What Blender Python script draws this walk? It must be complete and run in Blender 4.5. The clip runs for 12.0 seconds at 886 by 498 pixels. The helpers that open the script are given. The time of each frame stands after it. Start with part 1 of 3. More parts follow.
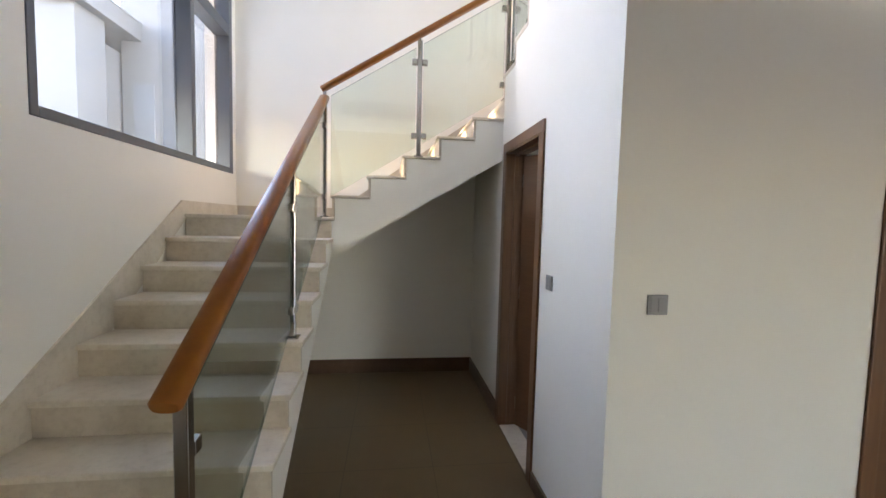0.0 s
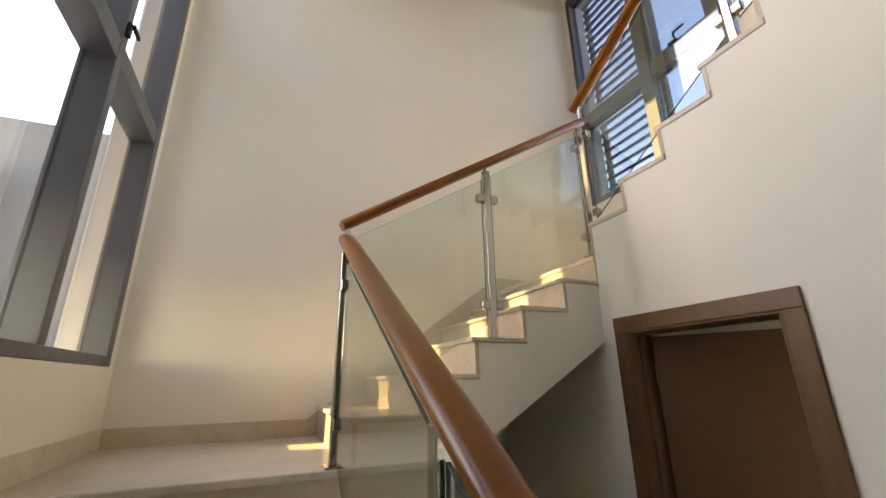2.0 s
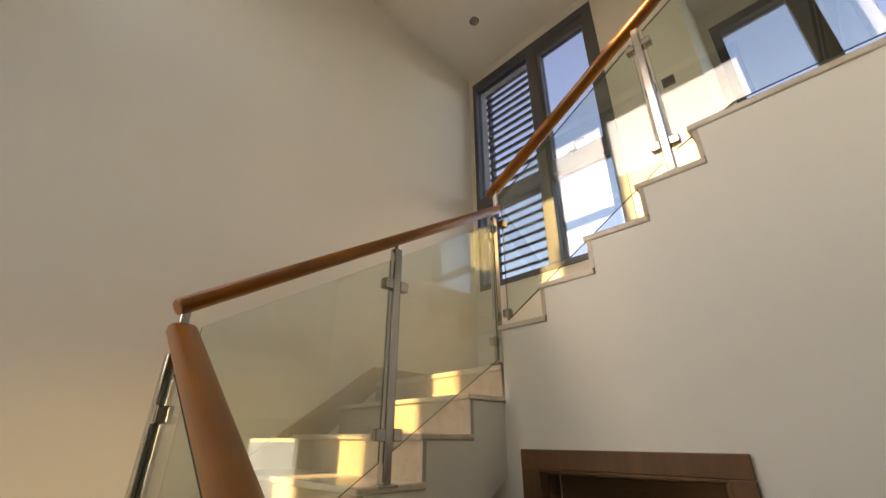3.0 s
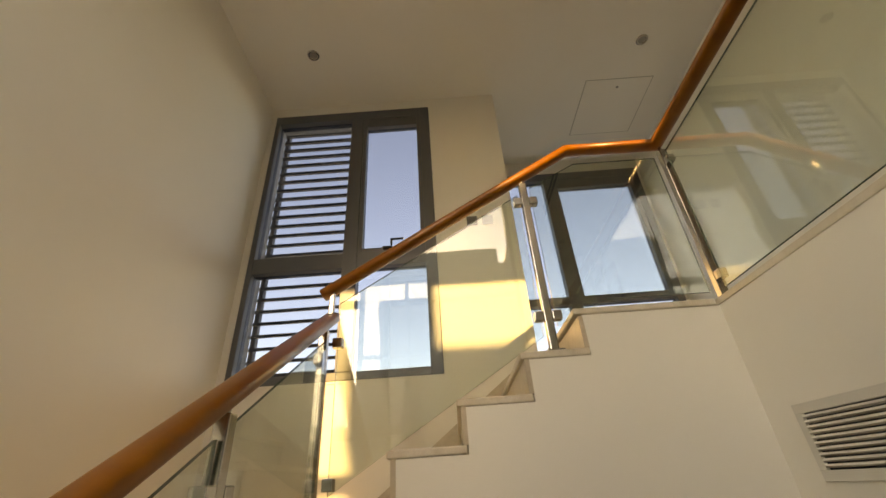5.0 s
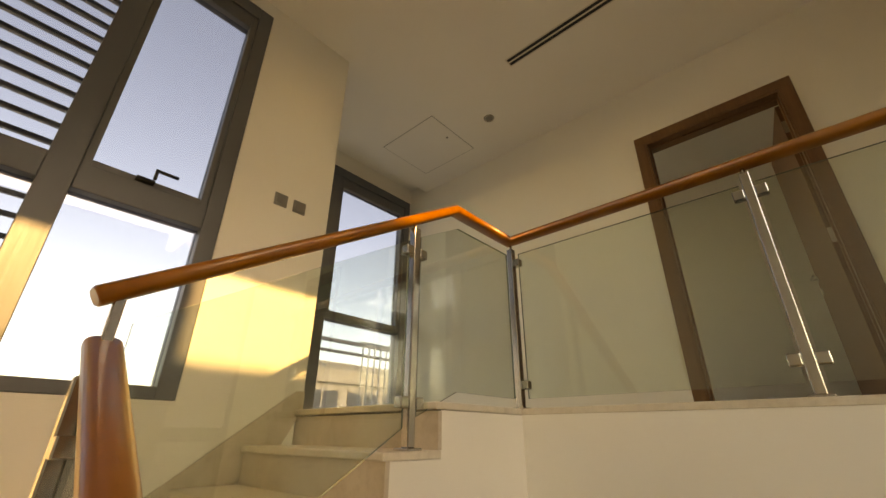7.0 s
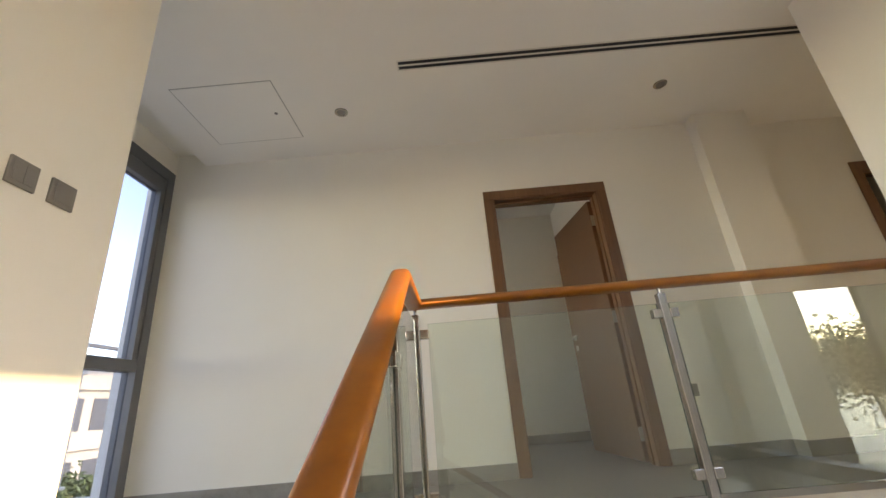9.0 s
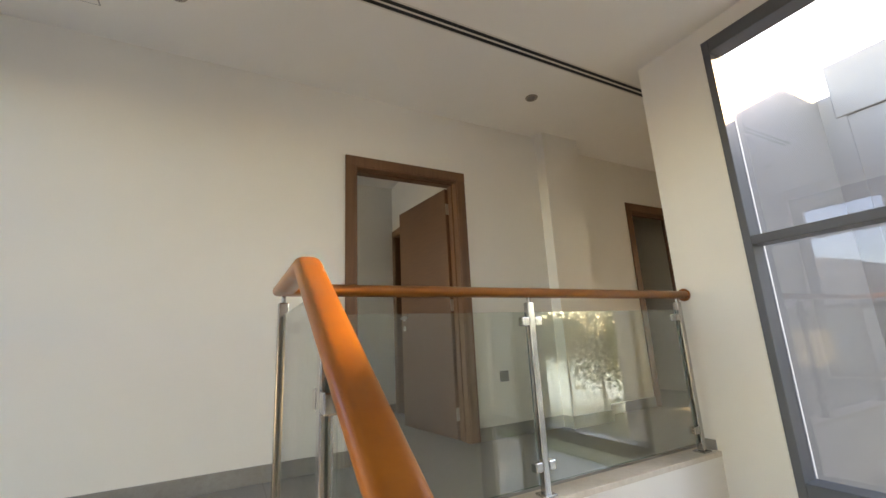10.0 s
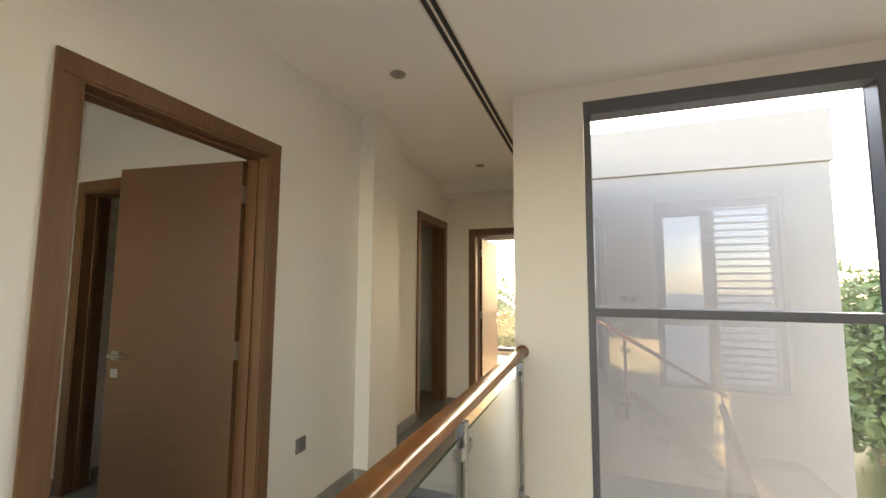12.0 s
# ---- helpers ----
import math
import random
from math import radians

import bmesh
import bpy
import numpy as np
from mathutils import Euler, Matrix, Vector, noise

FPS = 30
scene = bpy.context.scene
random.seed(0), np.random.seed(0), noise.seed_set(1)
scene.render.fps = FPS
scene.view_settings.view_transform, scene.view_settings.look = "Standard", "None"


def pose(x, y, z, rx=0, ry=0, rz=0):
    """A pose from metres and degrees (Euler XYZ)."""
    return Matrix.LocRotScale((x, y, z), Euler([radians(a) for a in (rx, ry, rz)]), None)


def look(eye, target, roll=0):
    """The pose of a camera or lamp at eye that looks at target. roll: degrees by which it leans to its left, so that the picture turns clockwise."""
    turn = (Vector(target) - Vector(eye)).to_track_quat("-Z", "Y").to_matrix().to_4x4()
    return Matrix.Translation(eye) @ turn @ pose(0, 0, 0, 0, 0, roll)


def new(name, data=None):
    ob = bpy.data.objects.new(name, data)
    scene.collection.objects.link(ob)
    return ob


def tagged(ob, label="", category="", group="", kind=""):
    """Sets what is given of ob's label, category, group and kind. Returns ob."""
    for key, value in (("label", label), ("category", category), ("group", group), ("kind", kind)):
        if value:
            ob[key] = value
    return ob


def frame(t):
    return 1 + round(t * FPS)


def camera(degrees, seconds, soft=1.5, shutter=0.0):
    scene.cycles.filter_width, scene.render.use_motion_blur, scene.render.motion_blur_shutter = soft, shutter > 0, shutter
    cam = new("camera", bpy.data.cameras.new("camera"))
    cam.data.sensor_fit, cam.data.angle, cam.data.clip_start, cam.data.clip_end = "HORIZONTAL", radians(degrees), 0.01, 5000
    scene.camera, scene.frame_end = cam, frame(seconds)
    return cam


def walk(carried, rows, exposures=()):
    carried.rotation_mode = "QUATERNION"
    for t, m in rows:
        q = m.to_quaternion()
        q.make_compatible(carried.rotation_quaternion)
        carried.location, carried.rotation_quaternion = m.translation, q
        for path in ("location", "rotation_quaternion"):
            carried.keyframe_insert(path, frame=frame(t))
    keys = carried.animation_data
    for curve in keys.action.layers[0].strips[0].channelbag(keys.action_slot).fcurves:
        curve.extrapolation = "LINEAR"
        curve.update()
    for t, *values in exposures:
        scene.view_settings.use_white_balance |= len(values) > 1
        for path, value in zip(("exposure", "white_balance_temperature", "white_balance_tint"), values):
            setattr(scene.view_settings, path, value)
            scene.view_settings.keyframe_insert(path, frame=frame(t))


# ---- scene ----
cam = camera(94.4, 12.0)
PATH = [
    (0, (-0.319, 0.898, 1.687), (-0.062, 2.877, 1.553), 1.4),
    (0.2, (-0.343, 1.096, 1.723), (-0.202, 3.091, 1.68), 0.1),
    (0.5, (-0.442, 1.418, 1.757), (-0.427, 3.413, 1.899), -0.9),
    (1, (-0.766, 1.842, 1.793), (-0.695, 3.806, 2.166), -0.4),
    (1.5, (-1.043, 2.175, 1.851), (-0.715, 4.097, 2.296), -0.2),
    (2, (-1.155, 2.51, 2.022), (-0.396, 4.258, 2.629), -0.9),
    (2.5, (-1.199, 2.74, 2.195), (-0.139, 4.268, 2.93), -0.4),
    (3, (-1.132, 2.98, 2.365), (0.141, 4.272, 3.208), 0.2),
    (4.8, (-1.098, 3.688, 2.88), (0.614, 3.882, 3.895), -3.0),
    (5, (-1.122, 3.78, 2.957), (0.607, 3.787, 3.963), -4.0),
    (5.5, (-1.02, 3.956, 3.067), (0.635, 3.515, 4.1), -7.1),
    (6, (-0.960, 4.185, 3.166), (0.657, 3.455, 4.103), -2.5),
    (6.3, (-0.890, 4.337, 3.221), (0.673, 3.391, 4.069), -0.8),
    (6.5, (-0.786, 4.426, 3.246), (0.710, 3.361, 4.074), 0.4),
    (6.7, (-0.713, 4.471, 3.337), (0.678, 3.281, 4.162), 0.8),
    (8.5, (0.307, 4.606, 4.011), (0.691, 2.791, 4.757), -5.7),
    (9, (0.478, 4.544, 4.122), (0.487, 2.667, 4.813), -5.0),
    (9.5, (0.644, 4.413, 4.214), (0.141, 2.558, 4.769), -4.8),
    (10, (0.851, 4.251, 4.347), (-0.065, 2.529, 4.789), -2.9),
    (10.5, (0.906, 3.914, 4.472), (-0.272, 2.377, 4.971), -0.2),
    (11, (0.988, 3.549, 4.568), (-0.466, 2.311, 5.164), 0.5),
    (11.3, (0.973, 3.402, 4.759), (-0.728, 2.466, 5.24), -0.0),
    (11.6, (0.924, 3.278, 4.874), (-0.906, 2.549, 5.219), 0.4),
    (12, (0.894, 2.986, 5.005), (-0.978, 2.304, 5.187), 0.3),
]
walk(cam, [(t, look(eye, target, roll)) for t, eye, target, roll in PATH],
     [(0.0, 4.95, 7500, 21), (0.6, 4.65, 8600, 19), (1.1, 4.35, 9000, 19), (1.6, 4.2, 9500, 20), (2.2, 3.95, 10300, 19), (3.0, 3.55, 11800, 20), (5.0, 3.25, 17500, 19), (5.7, 3.25, 21000, 20), (6.6, 3.25, 27000, 22), (8.5, 3.8, 17500, 20),
      (9.0, 4.05, 9500, 20), (9.5, 4.15, 9600, 21), (10.2, 4.05, 8600, 18), (11.0, 3.85, 8200, 17), (11.4, 4.05, 9200, 18), (12.0, 4.15, 9700, 18)])

# ---- light ----
SUN_TO = Vector((-1.0, 0.153, 0.504)).normalized()
world = bpy.data.worlds.new("sky")
scene.world = world
world.use_nodes = True
wn, wl = world.node_tree.nodes, world.node_tree.links
sky = wn.new("ShaderNodeTexSky")
sky.sky_type = 'NISHITA'
sky.sun_disc = False
sky.sun_elevation = math.asin(SUN_TO.z)
sky.sun_rotation = math.atan2(SUN_TO.x, SUN_TO.y)
sky.air_density, sky.dust_density, sky.ozone_density = 1.0, 0.4, 1.0
wn["Background"].inputs["Strength"].default_value = 0.15
wl.new(sky.outputs[0], wn["Background"].inputs["Color"])
sun_data = bpy.data.lights.new("sun", 'SUN')
sun_data.energy, sun_data.angle, sun_data.color = 0.9, radians(0.8), (1.0, 0.80, 0.48)
sun = new("sun", sun_data)
sun.matrix_world = look((-20, 4, 15), Vector((-20, 4, 15)) - SUN_TO)


# ---- materials ----
def base_material(name, color, rough=0.5, metal=0.0):
    m = bpy.data.materials.new(name)
    m.use_nodes = True
    b = m.node_tree.nodes["Principled BSDF"]
    b.inputs["Base Color"].default_value = (*color, 1)
    b.inputs["Roughness"].default_value = rough
    b.inputs["Metallic"].default_value = metal
    return m, m.node_tree.nodes, m.node_tree.links, b


def coords(n, l, scale=(1, 1, 1), rot=(0, 0, 0)):
    tc = n.new("ShaderNodeTexCoord")
    mp = n.new("ShaderNodeMapping")
    mp.inputs["Scale"].default_value = scale
    mp.inputs["Rotation"].default_value = rot
    l.new(tc.outputs["Object"], mp.inputs["Vector"])
    return mp.outputs[0]


def noise_node(n, l, vec, scale, detail=4.0, rough=0.55):
    t = n.new("ShaderNodeTexNoise")
    t.inputs["Scale"].default_value = scale
    t.inputs["Detail"].default_value = detail
    t.inputs["Roughness"].default_value = rough
    l.new(vec, t.inputs["Vector"])
    return t.outputs["Fac"]


def ramp(n, l, fac, stops):
    r = n.new("ShaderNodeValToRGB")
    e = r.color_ramp.elements
    while len(e) < len(stops):
        e.new(0.5)
    for el, (p, c) in zip(e, stops):
        el.position, el.color = p, (*c, 1)
    l.new(fac, r.inputs[0])
    return r.outputs[0]


def bump(n, l, b, height, strength=0.1, dist=0.002):
    k = n.new("ShaderNodeBump")
    k.inputs["Strength"].default_value = strength
    k.inputs["Distance"].default_value = dist
    l.new(height, k.inputs["Height"])
    l.new(k.outputs[0], b.inputs["Normal"])


def rough_var(n, l, b, fac, lo, hi):
    r = n.new("ShaderNodeMapRange")
    r.inputs["To Min"].default_value, r.inputs["To Max"].default_value = lo, hi
    l.new(fac, r.inputs["Value"])
    l.new(r.outputs[0], b.inputs["Roughness"])


def paint(name, c):
    m, n, l, b = base_material(name, c, 0.55)
    v = coords(n, l)
    big = noise_node(n, l, v, 0.9, 5)
    l.new(ramp(n, l, big, [(0.3, tuple(x * 0.955 for x in c)), (0.7, c)]), b.inputs["Base Color"])
    rough_var(n, l, b, noise_node(n, l, v, 3.0), 0.42, 0.62)
    bump(n, l, b, noise_node(n, l, v, 260.0, 3), 0.12, 0.0006)
    return m


def marble(name, a, c, d):
    m, n, l, b = base_material(name, a, 0.25)
    v = coords(n, l)
    info = n.new("ShaderNodeObjectInfo")
    add = n.new("ShaderNodeVectorMath")
    mul = n.new("ShaderNodeMath")
    mul.operation = 'MULTIPLY'
    mul.inputs[1].default_value = 37.0
    l.new(info.outputs["Random"], mul.inputs[0])
    l.new(v, add.inputs[0])
    l.new(mul.outputs[0], add.inputs[1])
    cloud = noise_node(n, l, add.outputs[0], 5.0, 8, 0.62)
    col = ramp(n, l, cloud, [(0.28, c), (0.5, a), (0.72, d)])
    fine = noise_node(n, l, add.outputs[0], 24.0, 7, 0.66)
    mix = n.new("ShaderNodeMixRGB")
    mix.blend_type = 'MULTIPLY'
    mix.inputs[0].default_value = 0.3
    l.new(col, mix.inputs[1])
    l.new(ramp(n, l, fine, [(0.36, (0.72, 0.68, 0.62)), (0.52, (1, 1, 1))]), mix.inputs[2])
    l.new(mix.outputs[0], b.inputs["Base Color"])
    rough_var(n, l, b, cloud, 0.27, 0.35)
    return m


def wood(name, dark, light, scale, rough=0.35, coat=0.0):
    m, n, l, b = base_material(name, light, rough)
    v = coords(n, l, scale)
    g = noise_node(n, l, v, 9.0, 9, 0.62)
    w = noise_node(n, l, coords(n, l), 1.6, 3)
    col = ramp(n, l, g, [(0.25, dark), (0.75, light)])
    mix = n.new("ShaderNodeMixRGB")
    mix.blend_type = 'MULTIPLY'
    mix.inputs[0].default_value = 0.5
    l.new(col, mix.inputs[1])
    l.new(ramp(n, l, w, [(0.3, (0.78, 0.74, 0.7)), (0.7, (1, 1, 1))]), mix.inputs[2])
    l.new(mix.outputs[0], b.inputs["Base Color"])
    rough_var(n, l, b, g, rough * 0.8, rough * 1.3)
    b.inputs["Coat Weight"].default_value = coat
    b.inputs["Coat Roughness"].default_value = 0.12
    bump(n, l, b, g, 0.05, 0.001)
    return m


def tile(name, c, size, joint=0.003):
    m, n, l, b = base_material(name, c, 0.35)
    v = coords(n, l)
    k = n.new("ShaderNodeTexBrick")
    k.offset = 0.0
    k.inputs["Scale"].default_value = 1.0
    k.inputs["Mortar Size"].default_value = joint
    k.inputs["Brick Width"].default_value = size
    k.inputs["Row Height"].default_value = size
    k.inputs["Color1"].default_value = (*c, 1)
    k.inputs["Color2"].default_value = (*[x * 0.96 for x in c], 1)
    k.inputs["Mortar"].default_value = (*[x * 0.72 for x in c], 1)
    l.new(v, k.inputs["Vector"])
    mix = n.new("ShaderNodeMixRGB")
    mix.blend_type = 'MULTIPLY'
    mix.inputs[0].default_value = 0.6
    l.new(k.outputs["Color"], mix.inputs[1])
    nz = noise_node(n, l, v, 7.0, 8, 0.65)
    l.new(ramp(n, l, nz, [(0.3, (0.84, 0.84, 0.84)), (0.7, (1, 1, 1))]), mix.inputs[2])
    l.new(mix.outputs[0], b.inputs["Base Color"])
    rough_var(n, l, b, nz, 0.26, 0.42)
    return m


def metal(name, c, rough, m_=1.0):
    m, n, l, b = base_material(name, c, rough, m_)
    v = coords(n, l, (1, 1, 0.04))
    rough_var(n, l, b, noise_node(n, l, v, 120.0, 3), rough * 0.75, rough * 1.35)
    return m


def glass(name, tint, base=0.045, power=4.2, dust=0.0):
    m = bpy.data.materials.new(name)
    m.use_nodes = True
    n, l = m.node_tree.nodes, m.node_tree.links
    n.remove(n["Principled BSDF"])
    tr = n.new("ShaderNodeBsdfTransparent")
    tr.inputs[0].default_value = (*tint, 1)
    gl = n.new("ShaderNodeBsdfGlossy")
    gl.inputs["Roughness"].default_value = 0.0
    lw = n.new("ShaderNodeLayerWeight")
    lw.inputs["Blend"].default_value = 0.5
    po = n.new("ShaderNodeMath")
    po.operation = 'POWER'
    po.inputs[1].default_value = power
    l.new(lw.outputs["Facing"], po.inputs[0])
    ma = n.new("ShaderNodeMath")
    ma.operation = 'MULTIPLY_ADD'
    ma.inputs[1].default_value = 0.95
    ma.inputs[2].default_value = base
    l.new(po.outputs[0], ma.inputs[0])
    mx = n.new("ShaderNodeMixShader")
    l.new(ma.outputs[0], mx.inputs[0])
    l.new(tr.outputs[0], mx.inputs[1])
    l.new(gl.outputs[0], mx.inputs[2])
    if dust:
        du = n.new("ShaderNodeBsdfTranslucent")
        du.inputs[0].default_value = (0.8, 0.78, 0.74, 1)
        md = n.new("ShaderNodeMixShader")
        dr = n.new("ShaderNodeMapRange")
        dr.inputs["To Min"].default_value, dr.inputs["To Max"].default_value = dust * 0.5, dust * 1.5
        l.new(noise_node(n, l, coords(n, l), 1.7, 6, 0.6), dr.inputs["Value"])
        l.new(dr.outputs[0], md.inputs[0])
        l.new(mx.outputs[0], md.inputs[1])
        l.new(du.outputs[0], md.inputs[2])
        mx = md
    l.new(mx.outputs[0], n["Material Output"].inputs["Surface"])
    return m


def leaf_material(name, a, c):
    m, n, l, b = base_material(name, a, 0.6)
    g = n.new("ShaderNodeNewGeometry")
    l.new(ramp(n, l, g.outputs["Random Per Island"], [(0.0, a), (1.0, c)]), b.inputs["Base Color"])
    return m


WALL = paint("wall_paint", (0.9, 0.865, 0.79))
CEIL = paint("ceiling_paint", (0.92, 0.9, 0.85))
# Pale villa render, shade put into its colour against overexposure.
SHADED_VILLA = paint("shaded_villa_render", (0.095, 0.088, 0.086))
PALE = paint("pale_cream_render", (0.6, 0.55, 0.47))
# White outside render with its shade put into the colour.
SHADED_RENDER = paint("shaded_outside_render", (0.16, 0.155, 0.155))
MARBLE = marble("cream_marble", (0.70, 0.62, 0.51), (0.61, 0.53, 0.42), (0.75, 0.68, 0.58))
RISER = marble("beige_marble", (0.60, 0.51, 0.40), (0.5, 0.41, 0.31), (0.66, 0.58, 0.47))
RAILWOOD = wood("varnished_rail_wood", (0.21, 0.058, 0.005), (0.36, 0.115, 0.006), (1, 1, 1), 0.32, 0.12)
VENEER = wood("brown_veneer", (0.135, 0.06, 0.027), (0.195, 0.094, 0.044), (0.5, 0.5, 14.0), 0.42)
CASING = wood("brown_casing_veneer", (0.145, 0.064, 0.028), (0.215, 0.106, 0.05), (5.0, 5.0, 0.35), 0.38)
HALL_TILE = tile("brown_floor_tile", (0.20, 0.138, 0.072), 0.6)
GREY_TILE = tile("grey_floor_tile", (0.27, 0.255, 0.235), 0.6)
GREY_SKIRT = marble("grey_stone_skirting", (0.32, 0.3, 0.27), (0.28, 0.26, 0.23), (0.37, 0.35, 0.32))
HALL_SKIRT = marble("brown_stone_skirting", (0.13, 0.072, 0.042), (0.11, 0.06, 0.034), (0.16, 0.095, 0.06))
STEEL = metal("brushed_steel", (0.47, 0.455, 0.43), 0.2)
ALU = metal("dark_grey_aluminium", (0.13, 0.137, 0.15), 0.42, 0.35)
SLATS = metal("louvre_aluminium", (0.13, 0.13, 0.14), 0.5, 0.2)
GREYPLASTIC = metal("grey_switch_plastic", (0.25, 0.24, 0.23), 0.35, 0.3)
WHITEMETAL = metal("white_coated_metal", (0.72, 0.69, 0.63), 0.4, 0.0)
HATCHGAP = metal("grey_hatch_joint", (0.4, 0.39, 0.36), 0.6, 0.0)
# Black of the handles, also the painted shade inside slots and duct.
DARK = metal("black_and_gap_shade", (0.02, 0.02, 0.02), 0.7, 0.0)
BRASS = metal("hinge_steel", (0.5, 0.48, 0.45), 0.3)
BALUSTER_GLASS = glass("balustrade_glass", (0.92, 0.96, 0.925), 0.08, 3.2)
GLASS_EDGE = metal("green_glass_edge", (0.09, 0.13, 0.11), 0.12, 0.0)
WINDOW_GLASS = glass("window_glass", (0.93, 0.94, 0.95), 0.07, 3.6, 0.008)
# Pane colour darkened to tone down the bright sky behind it.
DIMMED_GLASS = glass("sky_dimming_window_glass", (0.43, 0.46, 0.53), 0.06)
GRASS = marble("lawn_grass", (0.075, 0.11, 0.035), (0.05, 0.08, 0.025), (0.11, 0.14, 0.05))
LEAF = leaf_material("leaves", (0.05, 0.085, 0.02), (0.11, 0.15, 0.045))
BARK = wood("bark", (0.1, 0.07, 0.05), (0.2, 0.15, 0.1), (3, 3, 0.5), 0.8)
SAND = tile("paving", (0.55, 0.5, 0.42), 0.4, 0.006)
ROOFDARK = metal("timber_soffit", (0.2, 0.12, 0.09), 0.6, 0.0)


# ---- mesh helpers ----
def part(name, bm, mat, parent=None, label=""):
    bmesh.ops.recalc_face_normals(bm, faces=bm.faces)
    me = bpy.data.meshes.new(name)
    bm.to_mesh(me)
    bm.free()
    me.materials.append(mat)
    ob = new(name, me)
    if parent is not None:
        ob.parent = parent
        ob.matrix_parent_inverse = parent.matrix_world.inverted()
    if label:
        ob["label"] = label
    if name == "pane":
        ob.visible_shadow = False
    return ob


def thing(name, label, category, at=(0, 0, 0), group="", kind=""):
    ob = new(name)
    ob.empty_display_size = 0.05
    ob.matrix_world = Matrix.Translation(at)
    return tagged(ob, label, category, group, kind)


def add_box(bm, lo, hi, bev=0.0, seg=2):
    r = bmesh.ops.create_cube(bm, size=1.0)
    c = [(lo[i] + hi[i]) / 2 for i in range(3)]
    s = [hi[i] - lo[i] for i in range(3)]
    for v in r["verts"]:
        v.co = Vector([c[i] + v.co[i] * s[i] for i in range(3)])
    if bev > 0:
        vs = set(r["verts"])
        es = [e for e in bm.edges if e.verts[0] in vs and e.verts[1] in vs]
        bmesh.ops.bevel(bm, geom=es, offset=bev, segments=seg, profile=0.5, affect='EDGES')


def box(lo, hi, bev=0.0, seg=2):
    bm = bmesh.new()
    add_box(bm, lo, hi, bev, seg)
    return bm


def boxes(list_, bev=0.0):
    bm = bmesh.new()
    for lo, hi in list_:
        add_box(bm, lo, hi, bev)
    return bm


def prism(axis, a, b, pts):
    """A polygon in the plane across the axis, given as (u, z), drawn out from a to b."""
    bm = bmesh.new()
    at = (lambda d, u, z: (d, u, z)) if axis == "x" else (lambda d, u, z: (u, d, z))
    f = [bm.verts.new(at(a, u, z)) for u, z in pts]
    g = [bm.verts.new(at(b, u, z)) for u, z in pts]
    bm.faces.new(f)
    bm.faces.new(g[::-1])
    for i in range(len(pts)):
        j = (i + 1) % len(pts)
        bm.faces.new((f[j], f[i], g[i], g[j]))
    return bm


def holed(axis, a, b, u0, u1, z0, z1, holes):
    """A wall across the axis from a to b with rectangular openings (u0, u1, z0, z1)."""
    us = sorted({u0, u1, *[h[0] for h in holes], *[h[1] for h in holes]})
    zs = sorted({z0, z1, *[h[2] for h in holes], *[h[3] for h in holes]})

    def full(i, j):
        if not (0 <= i < len(us) - 1 and 0 <= j < len(zs) - 1):
            return False
        u, z = (us[i] + us[i + 1]) / 2, (zs[j] + zs[j + 1]) / 2
        return not any(h[0] < u < h[1] and h[2] < z < h[3] for h in holes)
    bm = bmesh.new()
    cache = {}

    def vert(d, u, z):
        key = (d, u, z)
        if key not in cache:
            cache[key] = bm.verts.new((d, u, z) if axis == "x" else (u, d, z))
        return cache[key]
    for i in range(len(us) - 1):
        for j in range(len(zs) - 1):
            if not full(i, j):
                continue
            p, q, r, s = us[i], us[i + 1], zs[j], zs[j + 1]
            for d in (a, b):
                bm.faces.new([vert(d, p, r), vert(d, q, r), vert(d, q, s), vert(d, p, s)])
            for (di, dj, e) in ((-1, 0, ((p, r), (p, s))), (1, 0, ((q, r), (q, s))), (0, -1, ((p, r), (q, r))), (0, 1, ((p, s), (q, s)))):
                if not full(i + di, j + dj):
                    (u, z), (w, y) = e
                    bm.faces.new([vert(a, u, z), vert(a, w, y), vert(b, w, y), vert(b, u, z)])
    return bm


def add_cyl(bm, p, q, r, seg=16, r2=None):
    p, q = Vector(p), Vector(q)
    d = q - p
    res = bmesh.ops.create_cone(bm, cap_ends=True, segments=seg, radius1=r, radius2=r if r2 is None else r2, depth=d.length)
    m = Matrix.Translation((p + q) / 2) @ d.to_track_quat('Z', 'Y').to_matrix().to_4x4()
    bmesh.ops.transform(bm, matrix=m, verts=res["verts"])


def cyl(p, q, r, seg=16):
    bm = bmesh.new()
    add_cyl(bm, p, q, r, seg)
    return bm


